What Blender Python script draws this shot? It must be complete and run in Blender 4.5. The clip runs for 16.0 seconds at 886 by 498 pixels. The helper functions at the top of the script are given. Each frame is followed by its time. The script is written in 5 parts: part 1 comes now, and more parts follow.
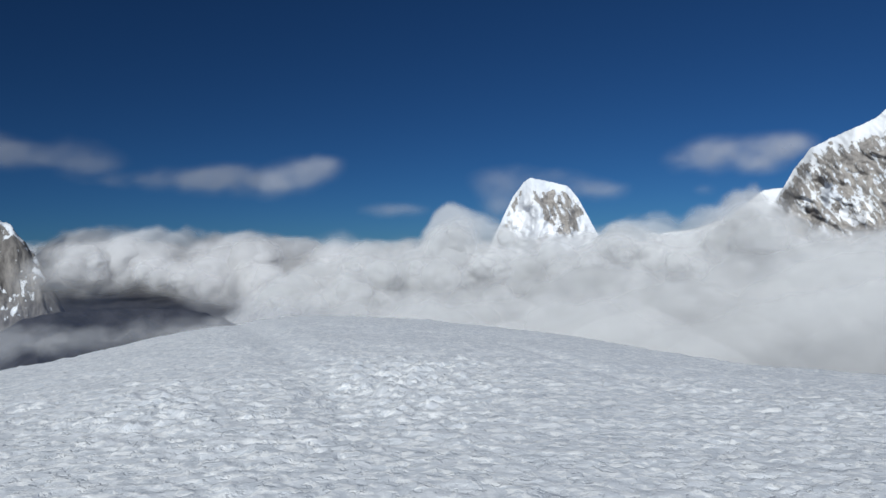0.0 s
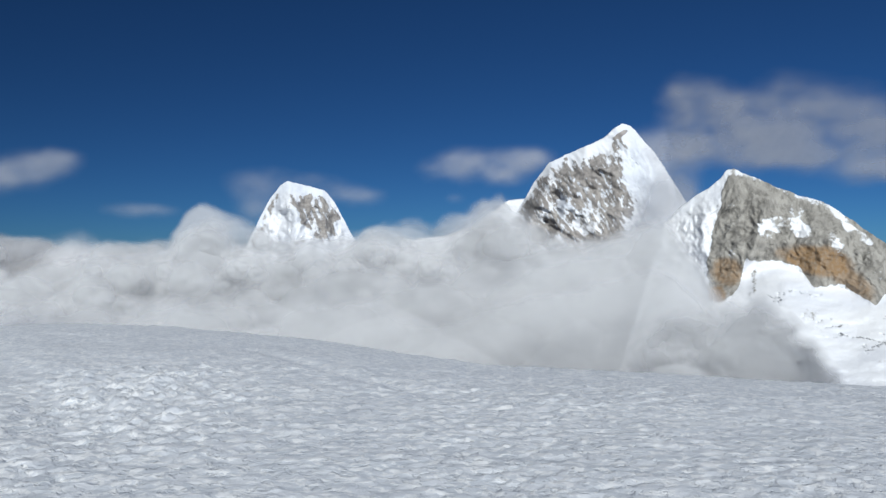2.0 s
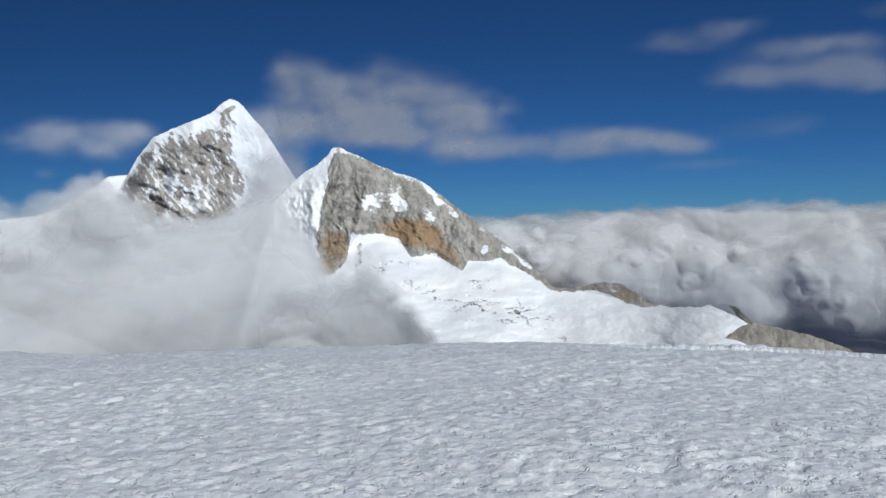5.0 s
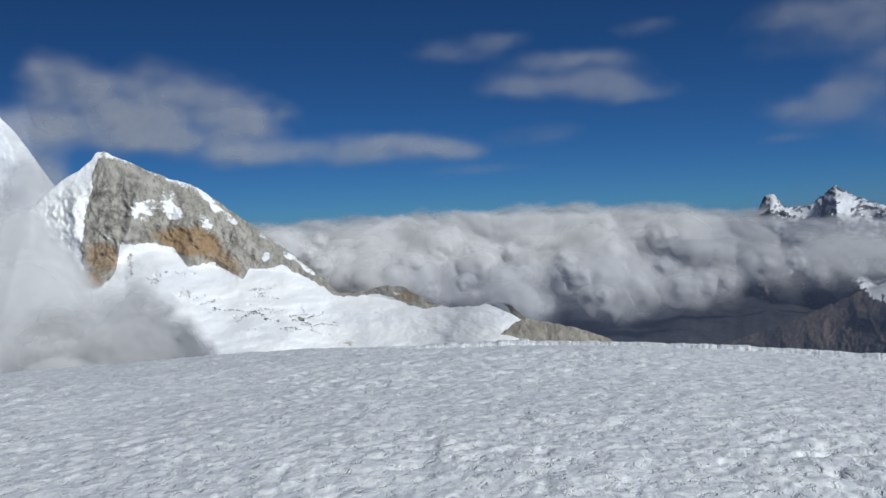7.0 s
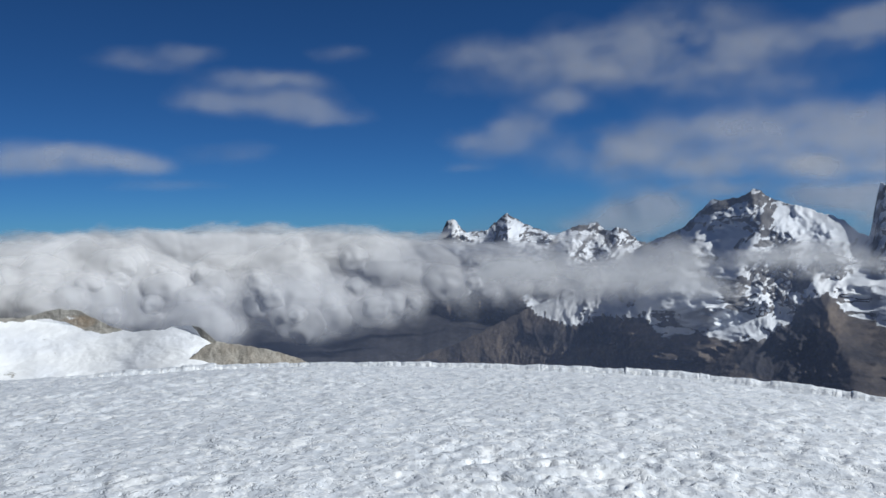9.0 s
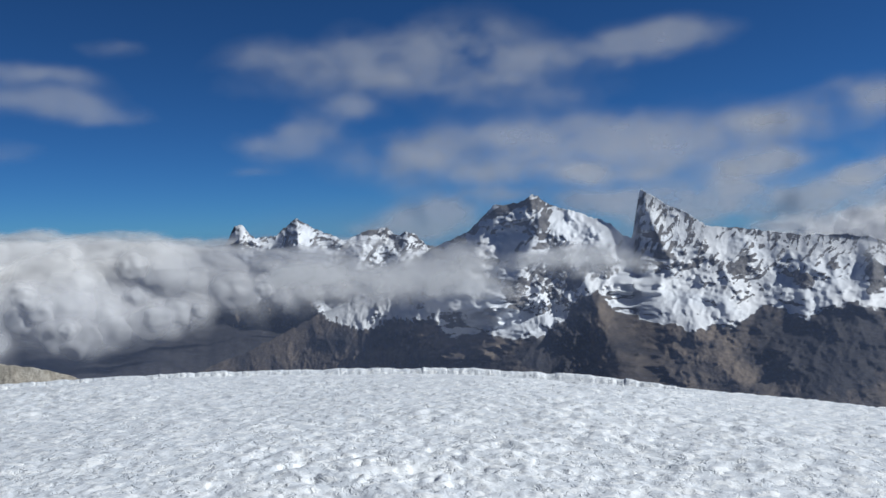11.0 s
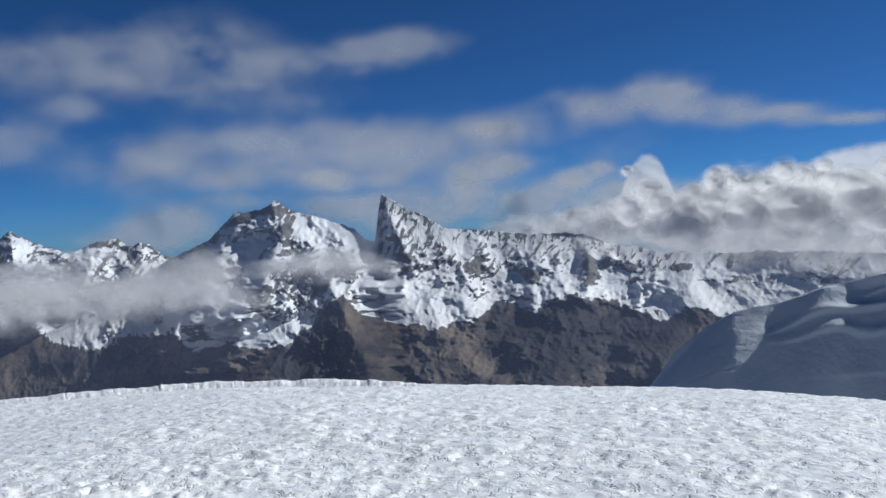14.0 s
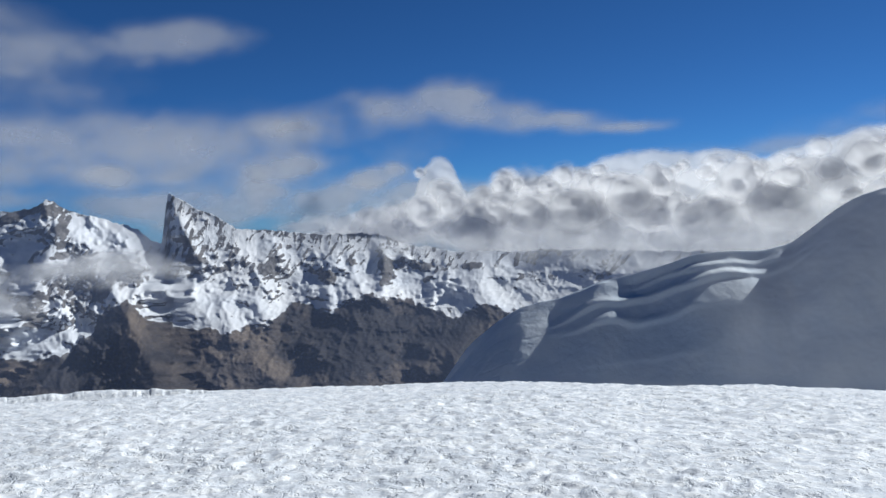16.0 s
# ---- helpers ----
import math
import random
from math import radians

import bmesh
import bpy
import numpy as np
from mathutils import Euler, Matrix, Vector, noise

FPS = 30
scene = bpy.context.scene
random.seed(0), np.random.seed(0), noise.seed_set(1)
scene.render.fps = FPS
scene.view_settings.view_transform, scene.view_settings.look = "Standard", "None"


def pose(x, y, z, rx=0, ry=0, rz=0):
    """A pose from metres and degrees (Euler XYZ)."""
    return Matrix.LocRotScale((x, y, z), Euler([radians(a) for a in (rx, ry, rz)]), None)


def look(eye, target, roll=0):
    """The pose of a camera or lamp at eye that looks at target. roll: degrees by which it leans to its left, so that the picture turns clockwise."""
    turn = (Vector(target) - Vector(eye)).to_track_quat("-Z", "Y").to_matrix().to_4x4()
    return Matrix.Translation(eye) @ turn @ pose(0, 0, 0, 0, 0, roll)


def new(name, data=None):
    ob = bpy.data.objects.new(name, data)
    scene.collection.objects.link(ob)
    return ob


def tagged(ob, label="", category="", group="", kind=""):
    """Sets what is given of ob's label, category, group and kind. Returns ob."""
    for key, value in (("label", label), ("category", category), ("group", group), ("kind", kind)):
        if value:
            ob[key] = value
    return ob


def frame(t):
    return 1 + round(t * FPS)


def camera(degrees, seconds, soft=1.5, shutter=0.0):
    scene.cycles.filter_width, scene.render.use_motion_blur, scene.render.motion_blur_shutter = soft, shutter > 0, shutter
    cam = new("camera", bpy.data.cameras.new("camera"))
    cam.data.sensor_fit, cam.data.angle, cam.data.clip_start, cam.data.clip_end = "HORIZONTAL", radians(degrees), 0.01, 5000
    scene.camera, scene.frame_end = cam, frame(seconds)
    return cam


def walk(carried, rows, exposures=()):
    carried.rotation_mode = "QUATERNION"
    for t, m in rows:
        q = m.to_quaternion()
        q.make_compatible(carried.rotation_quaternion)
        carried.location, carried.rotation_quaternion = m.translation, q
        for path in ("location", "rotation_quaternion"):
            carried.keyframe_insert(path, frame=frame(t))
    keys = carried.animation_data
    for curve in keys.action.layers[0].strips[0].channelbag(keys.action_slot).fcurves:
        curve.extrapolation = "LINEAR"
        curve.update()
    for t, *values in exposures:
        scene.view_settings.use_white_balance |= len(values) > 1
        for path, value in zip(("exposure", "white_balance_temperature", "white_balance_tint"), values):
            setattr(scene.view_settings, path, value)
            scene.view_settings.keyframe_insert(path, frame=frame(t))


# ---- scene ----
# Seconds, eye in metres, then yaw, pitch and roll in degrees.
cam = camera(56.07, 16.0, soft=1.5)
ROWS = [
    (0.0, -0.001, 0.0, 1.598, -0.01, -0.56, 0.91),
    (0.5, 0.051, -0.011, 1.603, -2.45, -1.0, 1.31),
    (1.0, 0.11, -0.032, 1.601, -5.86, -0.72, 1.37),
    (1.5, 0.12, -0.038, 1.602, -10.3, -0.83, 1.42),
    (2.0, 0.105, 0.01, 1.606, -16.65, -0.4, 0.09),
    (2.5, 0.097, 0.105, 1.603, -23.69, -0.41, -0.24),
    (3.0, 0.104, 0.127, 1.602, -27.6, -1.99, 0.17),
    (3.5, 0.114, 0.165, 1.598, -31.6, -2.49, -0.2),
    (3.7, 0.109, 0.162, 1.597, -33.17, -2.64, 0.03),
    (5.8, 0.142, 0.05, 1.602, -49.8, -2.45, 1.5),
    (6.0, 0.146, 0.029, 1.602, -51.67, -2.67, 1.54),
    (6.5, 0.169, -0.01, 1.603, -54.96, -2.66, 2.06),
    (7.0, 0.201, -0.046, 1.603, -57.86, -2.39, 2.16),
    (7.5, 0.237, -0.094, 1.603, -61.13, -2.02, 2.1),
    (8.0, 0.249, -0.124, 1.604, -64.92, -2.18, 3.08),
    (8.5, 0.243, -0.112, 1.602, -73.2, -2.28, 1.74),
    (9.0, 0.241, -0.099, 1.604, -78.71, -1.52, 0.95),
    (9.5, 0.235, -0.104, 1.602, -85.17, -1.38, 1.16),
    (9.7, 0.236, -0.105, 1.594, -86.32, -1.39, 1.2),
    (11.8, 0.068, 0.088, 1.601, -98.35, -1.92, 1.65),
    (12.0, 0.067, 0.078, 1.599, -99.78, -2.1, 1.78),
    (12.5, 0.047, 0.047, 1.602, -102.66, -2.18, 2.25),
    (13.0, 0.029, 0.022, 1.602, -105.45, -2.12, 2.01),
    (13.5, 0.015, 0.004, 1.602, -108.03, -1.86, 1.98),
    (14.0, -0.003, -0.024, 1.603, -110.58, -1.7, 2.83),
    (14.5, 0.001, -0.08, 1.6, -114.62, -2.36, 2.48),
    (15.0, -0.027, -0.101, 1.598, -116.84, -2.49, 2.97),
    (15.5, -0.024, -0.108, 1.592, -118.95, -2.97, 2.66),
    (16.0, -0.02, -0.1, 1.599, -124.6, -2.36, 2.78),
]
EXPOSURES = [(0.0, -0.1), (3.0, -0.1), (3.5, -0.18), (6.0, -0.18), (7.0, -0.2), (8.0, -0.16), (9.0, 0.08), (9.5, 0.12), (12.5, 0.14), (14.5, 0.16), (16.0, 0.26)]
walk(cam, [(t, pose(x, y, z, 90 + pitch, roll, yaw)) for t, x, y, z, yaw, pitch, roll in ROWS], EXPOSURES)

# ---- light ----
SUN_AZ, SUN_EL = 190.0, 33.0
world = bpy.data.worlds.new("sky")
scene.world = world
world.use_nodes = True
wn = world.node_tree
sky = wn.nodes.new("ShaderNodeTexSky")
sky.sky_type, sky.sun_disc = "NISHITA", False
sky.sun_elevation, sky.sun_rotation = radians(SUN_EL), radians(SUN_AZ)
sky.altitude, sky.air_density, sky.dust_density, sky.ozone_density = 5500, 0.9, 4.0, 3.0
deep = wn.nodes.new("ShaderNodeMix")
deep.data_type, deep.blend_type = "RGBA", "MULTIPLY"
deep.inputs[0].default_value, deep.inputs[7].default_value = 1.0, (0.25, 0.59, 0.92, 1)
wn.links.new(sky.outputs[0], deep.inputs[6])
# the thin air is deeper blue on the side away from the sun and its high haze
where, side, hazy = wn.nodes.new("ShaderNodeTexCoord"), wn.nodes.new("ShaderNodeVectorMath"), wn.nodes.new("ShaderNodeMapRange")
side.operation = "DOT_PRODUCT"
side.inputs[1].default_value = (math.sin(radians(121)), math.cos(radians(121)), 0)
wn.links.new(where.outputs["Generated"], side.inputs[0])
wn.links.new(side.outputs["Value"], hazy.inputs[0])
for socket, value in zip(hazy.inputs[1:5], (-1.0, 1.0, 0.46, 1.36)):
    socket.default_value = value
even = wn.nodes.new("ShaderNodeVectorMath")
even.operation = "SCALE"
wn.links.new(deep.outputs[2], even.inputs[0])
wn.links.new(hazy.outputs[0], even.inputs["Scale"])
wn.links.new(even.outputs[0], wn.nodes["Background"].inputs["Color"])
wn.nodes["Background"].inputs["Strength"].default_value = 0.05
scene.cycles.transparent_max_bounces = 48
sun = new("sun", bpy.data.lights.new("sun", "SUN"))
sun.data.energy, sun.data.angle, sun.data.color = 4.1, radians(0.6), (0.95, 0.985, 0.98)
sa, se = radians(SUN_AZ), radians(SUN_EL)
SUN_DIR = Vector((math.sin(sa) * math.cos(se), math.cos(sa) * math.cos(se), math.sin(se)))
sun.matrix_world = look(SUN_DIR * 100, (0, 0, 0))

EYE = 1.6


# ---- noise on arrays ----
_rng = np.random.RandomState(7)
_perm = np.concatenate([_rng.permutation(256)] * 3)
_grad = _rng.normal(size=(256, 3))
_grad /= np.linalg.norm(_grad, axis=1)[:, None]


_gx, _gy, _gz = (np.ascontiguousarray(_grad[:, i], dtype=np.float32) for i in range(3))
_perm = _perm.astype(np.int32)


def gnoise(x, y, z=0.0):
    """Gradient noise, about -0.6 to 0.6."""
    x, y = np.broadcast_arrays(np.asarray(x, float), np.asarray(y, float))
    z = np.asarray(z, float)
    xi, yi, zi = (np.floor(c).astype(np.int32) for c in (x, y, z))
    xf, yf, zf = ((c - i).astype(np.float32) for c, i in ((x, xi), (y, yi), (z, zi)))
    u, v, w = (f * f * f * (f * (f * 6 - 15) + 10) for f in (xf, yf, zf))
    xi, yi, zi = xi & 255, yi & 255, zi & 255
    total = 0.0
    for i in (0, 1):
        first, du, wu = _perm.take(xi + i) + yi, xf - i, (u if i else 1 - u)
        for j in (0, 1):
            second, dv, wv = _perm.take(first + j) + zi, yf - j, wu * (v if j else 1 - v)
            for k in (0, 1):
                key = _perm.take(second + k)
                total = total + (_gx.take(key) * du + _gy.take(key) * dv + _gz.take(key) * (zf - k)) * (wv * (w if k else 1 - w))
    return total.astype(float)


def fbm(x, y, z=0.0, octaves=4, gain=0.5):
    total, amp = 0.0, 1.0
    for o in range(octaves):
        total = total + amp * gnoise(x * 2.03 ** o + 17.1 * o, y * 2.03 ** o - 9.7 * o, z * 2.03 ** o + 3.3 * o)
        amp *= gain
    return total


def billow(x, y, z=0.0, octaves=4, gain=0.5):
    """Rounded heaps with creases between them, 0 to about 1."""
    total, amp = 0.0, 1.0
    for o in range(octaves):
        total = total + amp * np.abs(gnoise(x * 2.1 ** o + 31.7 * o, y * 2.1 ** o + 5.3 * o, z * 2.1 ** o - 7.9 * o)) * 1.6
        amp *= gain
    return total


def ridged(x, y, z=0.0, octaves=5, gain=0.5):
    """Sharp crests, 0 to about 1."""
    total, amp, norm = 0.0, 1.0, 0.0
    for o in range(octaves):
        total = total + amp * (1 - 2.0 * np.abs(gnoise(x * 2.07 ** o + 11.3 * o, y * 2.07 ** o - 4.1 * o, z * 2.07 ** o + 8.7 * o))) ** 2
        norm += amp
        amp *= gain
    return total / norm


def puffs(u, w, seed=0):
    """The nearer sides of balls strewn over a plane, about one to a unit square: 0 to 1."""
    iu, iw = np.floor(u).astype(int), np.floor(w).astype(int)
    best = np.zeros_like(u)
    for di in (-1, 0, 1):
        for dj in (-1, 0, 1):
            key = _perm[_perm[(iu + di + 31 * seed) & 255] + ((iw + dj) & 255)]
            cu, cw = iu + di + _perm[key + 7] / 255.0, iw + dj + _perm[key + 91] / 255.0
            big = 0.62 + 0.42 * _perm[key + 53] / 255.0
            best = np.maximum(best, np.maximum(0, 1 - ((u - cu) ** 2 + (w - cw) ** 2) / big ** 2) ** 0.9 * big)
    return best


def step(a, b, x):
    t = np.clip((x - a) / (b - a), 0, 1)
    return t * t * (3 - 2 * t)


def spot(az, el, r):
    """The place r metres off across the ground, in the direction az (degrees, clockwise from +y) and el above eye level."""
    a, e = radians(az), radians(el)
    return np.array((r * math.sin(a), r * math.cos(a), EYE + r * math.tan(e)))


def curve(points, x, soft=0.4):
    """A smooth line through (x, y) points; of a grid, whose rows have one x each, only the first column is worked out."""
    px, py = np.array([p[0] for p in points], float), np.array([p[1] for p in points], float)
    x = np.asarray(x, float)
    first = x[:, :1] if x.ndim == 2 else x
    shifts = np.linspace(-soft, soft, 41 if soft > 0.5 else 9) if soft else (0.0,)
    return np.broadcast_to(np.mean([np.interp(first + w, px, py) for w in shifts], axis=0), x.shape)


# ---- meshes ----
def grid_mesh(name, grids, material, smooth=True, closed=False, density=None, lean=None):
    """A mesh from arrays of points in rows and columns, with a density for each point where it is vapour."""
    if not isinstance(grids, list):
        grids, density = [grids], None if density is None else [density]
    quads, base = [], 0
    for pts in grids:
        n, m = pts.shape[:2]
        idx = np.arange(n * m).reshape(n, m) + base
        nxt = np.roll(idx, -1, axis=0) if closed else idx[1:]
        now = idx if closed else idx[:-1]
        quads.append(np.stack([now[:, :-1], nxt[:, :-1], nxt[:, 1:], now[:, 1:]], -1).reshape(-1, 4))
        base += n * m
    quads = np.concatenate(quads)
    if density is not None:
        quads = quads[np.concatenate([d.reshape(-1) for d in density])[quads].max(axis=1) > 0.006]
    me = bpy.data.meshes.new(name)
    me.vertices.add(base)
    me.vertices.foreach_set("co", np.concatenate([p.reshape(-1) for p in grids]).astype(np.float32))
    me.loops.add(len(quads) * 4)
    me.loops.foreach_set("vertex_index", quads.reshape(-1).astype(np.int32))
    me.polygons.add(len(quads))
    me.polygons.foreach_set("loop_start", (np.arange(len(quads)) * 4).astype(np.int32))
    if density is not None:
        me.attributes.new("vapour", "FLOAT", "POINT").data.foreach_set("value", np.concatenate([d.reshape(-1) for d in density]).astype(np.float32))
    if lean is not None:
        me.attributes.new("lean", "FLOAT_VECTOR", "POINT").data.foreach_set("vector", lean.reshape(-1).astype(np.float32))
    me.update(calc_edges=True)
    me.validate()
    me.polygons.foreach_set("use_smooth", np.full(len(me.polygons), smooth))
    me.materials.append(material)
    return me


# ---- materials ----
class Nodes:
    """Short hands for building a node material."""

    def __init__(self, name):
        self.mat = bpy.data.materials.new(name)
        self.mat.use_nodes = True
        self.tree = self.mat.node_tree
        self.tree.nodes.clear()
        self.out = self.tree.nodes.new("ShaderNodeOutputMaterial")

    def add(self, kind, **values):
        node = self.tree.nodes.new("ShaderNode" + kind)
        for key, value in values.items():
            node.inputs[key.replace("_", " ")].default_value = value
        return node

    def link(self, a, b):
        self.tree.links.new(a, b)

    def noise(self, scale, detail=5, rough=0.55, coords=None, distortion=0.0):
        n = self.add("TexNoise", Scale=scale, Detail=detail, Roughness=rough, Distortion=distortion)
        if coords is not None:
            self.link(coords, n.inputs["Vector"])
        return n.outputs["Fac"]

    def math(self, op, a, b=0.5, c=None, clamp=False):
        n = self.tree.nodes.new("ShaderNodeMath")
        n.operation, n.use_clamp = op, clamp
        for i, v in enumerate((a, b) if c is None else (a, b, c)):
            if isinstance(v, (int, float)):
                n.inputs[i].default_value = v
            else:
                self.link(v, n.inputs[i])
        return n.outputs[0]

    def fade(self, x, a, b, lo=0.0, hi=1.0):
        n = self.tree.nodes.new("ShaderNodeMapRange")
        n.interpolation_type = "SMOOTHSTEP"
        self.link(x, n.inputs[0])
        for i, v in zip((1, 2, 3, 4), (a, b, lo, hi)):
            n.inputs[i].default_value = v
        return n.outputs[0]

    def mix(self, fac, a, b):
        n = self.tree.nodes.new("ShaderNodeMix")
        n.data_type = "RGBA"
        for s, v in ((n.inputs[0], fac), (n.inputs[6], a), (n.inputs[7], b)):
            if isinstance(v, (int, float)):
                s.default_value = v
            elif isinstance(v, tuple):
                s.default_value = (*v, 1)
            else:
                self.link(v, s)
        return n.outputs[2]


def snow_material():
    k = Nodes("crusted_snow")
    co = k.add("TexCoord").outputs["Object"]
    big, mid, fine = k.noise(0.30, 3, coords=co), k.noise(4.0, 4, 0.6, co), k.noise(30.0, 5, 0.7, co)
    broad = k.noise(2.6, 4, 0.6, co, 0.4)
    pale_plates, pits, specks = k.noise(8.5, 4, 0.6, co, 0.5), k.noise(10.0, 4, 0.65, co, 0.4), k.noise(24.0, 4, 0.7, co)
    uneven = k.fade(big, 0.36, 0.60)
    col = k.mix(k.fade(mid, 0.35, 0.65), (0.67, 0.705, 0.75), (0.79, 0.815, 0.85))
    # raised plates are whiter, hollows and fine specks duller
    col = k.mix(k.fade(pale_plates, 0.51, 0.58, 0.0, 0.95), col, (0.95, 0.96, 0.965))
    col = k.mix(k.fade(broad, 0.54, 0.66, 0.0, 0.6), col, (0.93, 0.945, 0.955))
    col = k.mix(k.math("MULTIPLY", k.fade(pits, 0.44, 0.34, 0.0, 0.34), k.math("ADD", k.math("MULTIPLY", uneven, 0.75), 0.25)), col, (0.47, 0.51, 0.57))
    col = k.mix(k.fade(specks, 0.36, 0.28, 0.0, 0.15), col, (0.42, 0.45, 0.50))
    b = k.add("BsdfPrincipled", Roughness=0.6)
    b.inputs["Specular IOR Level"].default_value = 0.15
    k.link(col, b.inputs["Base Color"])
    bump = k.add("Bump", Strength=0.75, Distance=0.026)
    k.link(k.math("ADD", k.math("ADD", k.math("MULTIPLY", pale_plates, 0.9), k.math("MULTIPLY", k.fade(pits, 0.34, 0.46), 0.5)), k.math("MULTIPLY", fine, 0.28)), bump.inputs["Height"])
    k.link(bump.outputs[0], b.inputs["Normal"])
    k.link(b.outputs[0], k.out.inputs["Surface"])
    return k.mat


def mountain_material(name, snow_low, snow_full, rock_a, rock_b, ochre=None, steep=(0.52, 0.70), scale=0.02, earth=(0.10, 0.08, 0.06), bump_m=6.0, patch=0.5, stains=(), drifts=()):
    """Rock with snow that lies on all but the steepest ground, thinning out between two heights; bare earth below."""
    k = Nodes(name)
    geo = k.add("NewGeometry")
    pos = geo.outputs["Position"]
    sep, nrm = k.add("SeparateXYZ"), k.add("SeparateXYZ")
    k.link(pos, sep.inputs[0])
    k.link(geo.outputs["Normal"], nrm.inputs[0])
    n1, n2, n3 = k.noise(scale, 6, 0.6, pos), k.noise(scale * 5, 6, 0.65, pos), k.noise(scale * 0.25, 4, 0.5, pos)
    streak = k.add("Mapping")
    streak.inputs["Scale"].default_value = (1.0, 1.0, 0.18)
    k.link(pos, streak.inputs[0])
    n4 = k.noise(scale * 4, 5, 0.6, streak.outputs[0])
    rock = k.mix(k.fade(n1, 0.35, 0.65), rock_a, rock_b)
    rock = k.mix(k.fade(n4, 0.35, 0.7), rock, tuple(0.55 * c for c in rock_a))
    soil = k.mix(k.fade(n2, 0.3, 0.7), earth, tuple(1.7 * c for c in earth))
    soil = k.mix(k.fade(n1, 0.45, 0.7), soil, tuple(0.45 * c for c in earth))
    ragged = k.math("ADD", sep.outputs[2], k.math("MULTIPLY", k.math("SUBTRACT", n3, 0.5), (snow_full - snow_low) * 3.4))
    ragged = k.math("ADD", ragged, k.math("MULTIPLY", k.math("SUBTRACT", n1, 0.5), (snow_full - snow_low) * 1.6))
    high = k.fade(ragged, snow_low, snow_full)
    bare = k.mix(high, soil, rock)
    if ochre:
        for centre, wide in stains:
            far = k.add("VectorMath")
            far.operation = "DISTANCE"
            k.link(pos, far.inputs[0])
            far.inputs[1].default_value = tuple(centre)
            reach = k.math("ADD", far.outputs["Value"], k.math("MULTIPLY", k.math("SUBTRACT", n1, 0.5), wide * 2.2))
            bare = k.mix(k.math("MULTIPLY", k.fade(reach, wide, wide * 0.55), k.fade(n2, 0.25, 0.6), clamp=True), bare, ochre)
    lean = k.math("ADD", nrm.outputs[2], k.math("MULTIPLY", k.math("SUBTRACT", n1, 0.5), patch * 0.6))
    lean = k.math("ADD", lean, k.math("MULTIPLY", k.math("SUBTRACT", n2, 0.5), patch * 0.4))
    lean = k.math("ADD", lean, k.math("MULTIPLY", k.math("SUBTRACT", n4, 0.5), patch * 1.1))
    for centre, wide, more in drifts:
        far = k.add("VectorMath")
        far.operation = "DISTANCE"
        k.link(pos, far.inputs[0])
        far.inputs[1].default_value = tuple(centre)
        reach = k.math("ADD", far.outputs["Value"], k.math("MULTIPLY", k.math("SUBTRACT", n1, 0.5), wide * 1.6))
        lean = k.math("ADD", lean, k.fade(reach, wide, wide * 0.5, 0.0, more))
    cover = k.math("MULTIPLY", k.fade(lean, *steep), k.fade(ragged, snow_low + (snow_full - snow_low) * 0.45, snow_low + (snow_full - snow_low) * 0.6), clamp=True)
    white = k.mix(k.fade(n2, 0.35, 0.65), (0.74, 0.77, 0.82), (0.84, 0.86, 0.88))
    col = k.mix(cover, bare, white)
    b = k.add("BsdfPrincipled", Roughness=0.8)
    b.inputs["Specular IOR Level"].default_value = 0.2
    k.link(col, b.inputs["Base Color"])
    bump = k.add("Bump", Strength=0.7, Distance=bump_m)
    k.link(k.math("MULTIPLY", k.math("ADD", n2, k.math("MULTIPLY", n4, 0.6)), k.math("SUBTRACT", 1.0, k.math("MULTIPLY", cover, 0.55))), bump.inputs["Height"])
    k.link(bump.outputs[0], b.inputs["Normal"])
    k.link(b.outputs[0], k.out.inputs["Surface"])
    return k.mat


def ice_material():
    k = Nodes("glacier_snow")
    pos = k.add("NewGeometry").outputs["Position"]
    n1, n2 = k.noise(0.03, 5, 0.55, pos), k.noise(0.25, 5, 0.6, pos)
    col = k.mix(k.fade(n1, 0.35, 0.65), (0.60, 0.69, 0.80), (0.78, 0.83, 0.88))
    b = k.add("BsdfPrincipled", Roughness=0.6)
    b.inputs["Specular IOR Level"].default_value = 0.1
    k.link(col, b.inputs["Base Color"])
    bump = k.add("Bump", Strength=0.35, Distance=1.2)
    k.link(n2, bump.inputs["Height"])
    k.link(bump.outputs[0], b.inputs["Normal"])
    k.link(b.outputs[0], k.out.inputs["Surface"])
    return k.mat


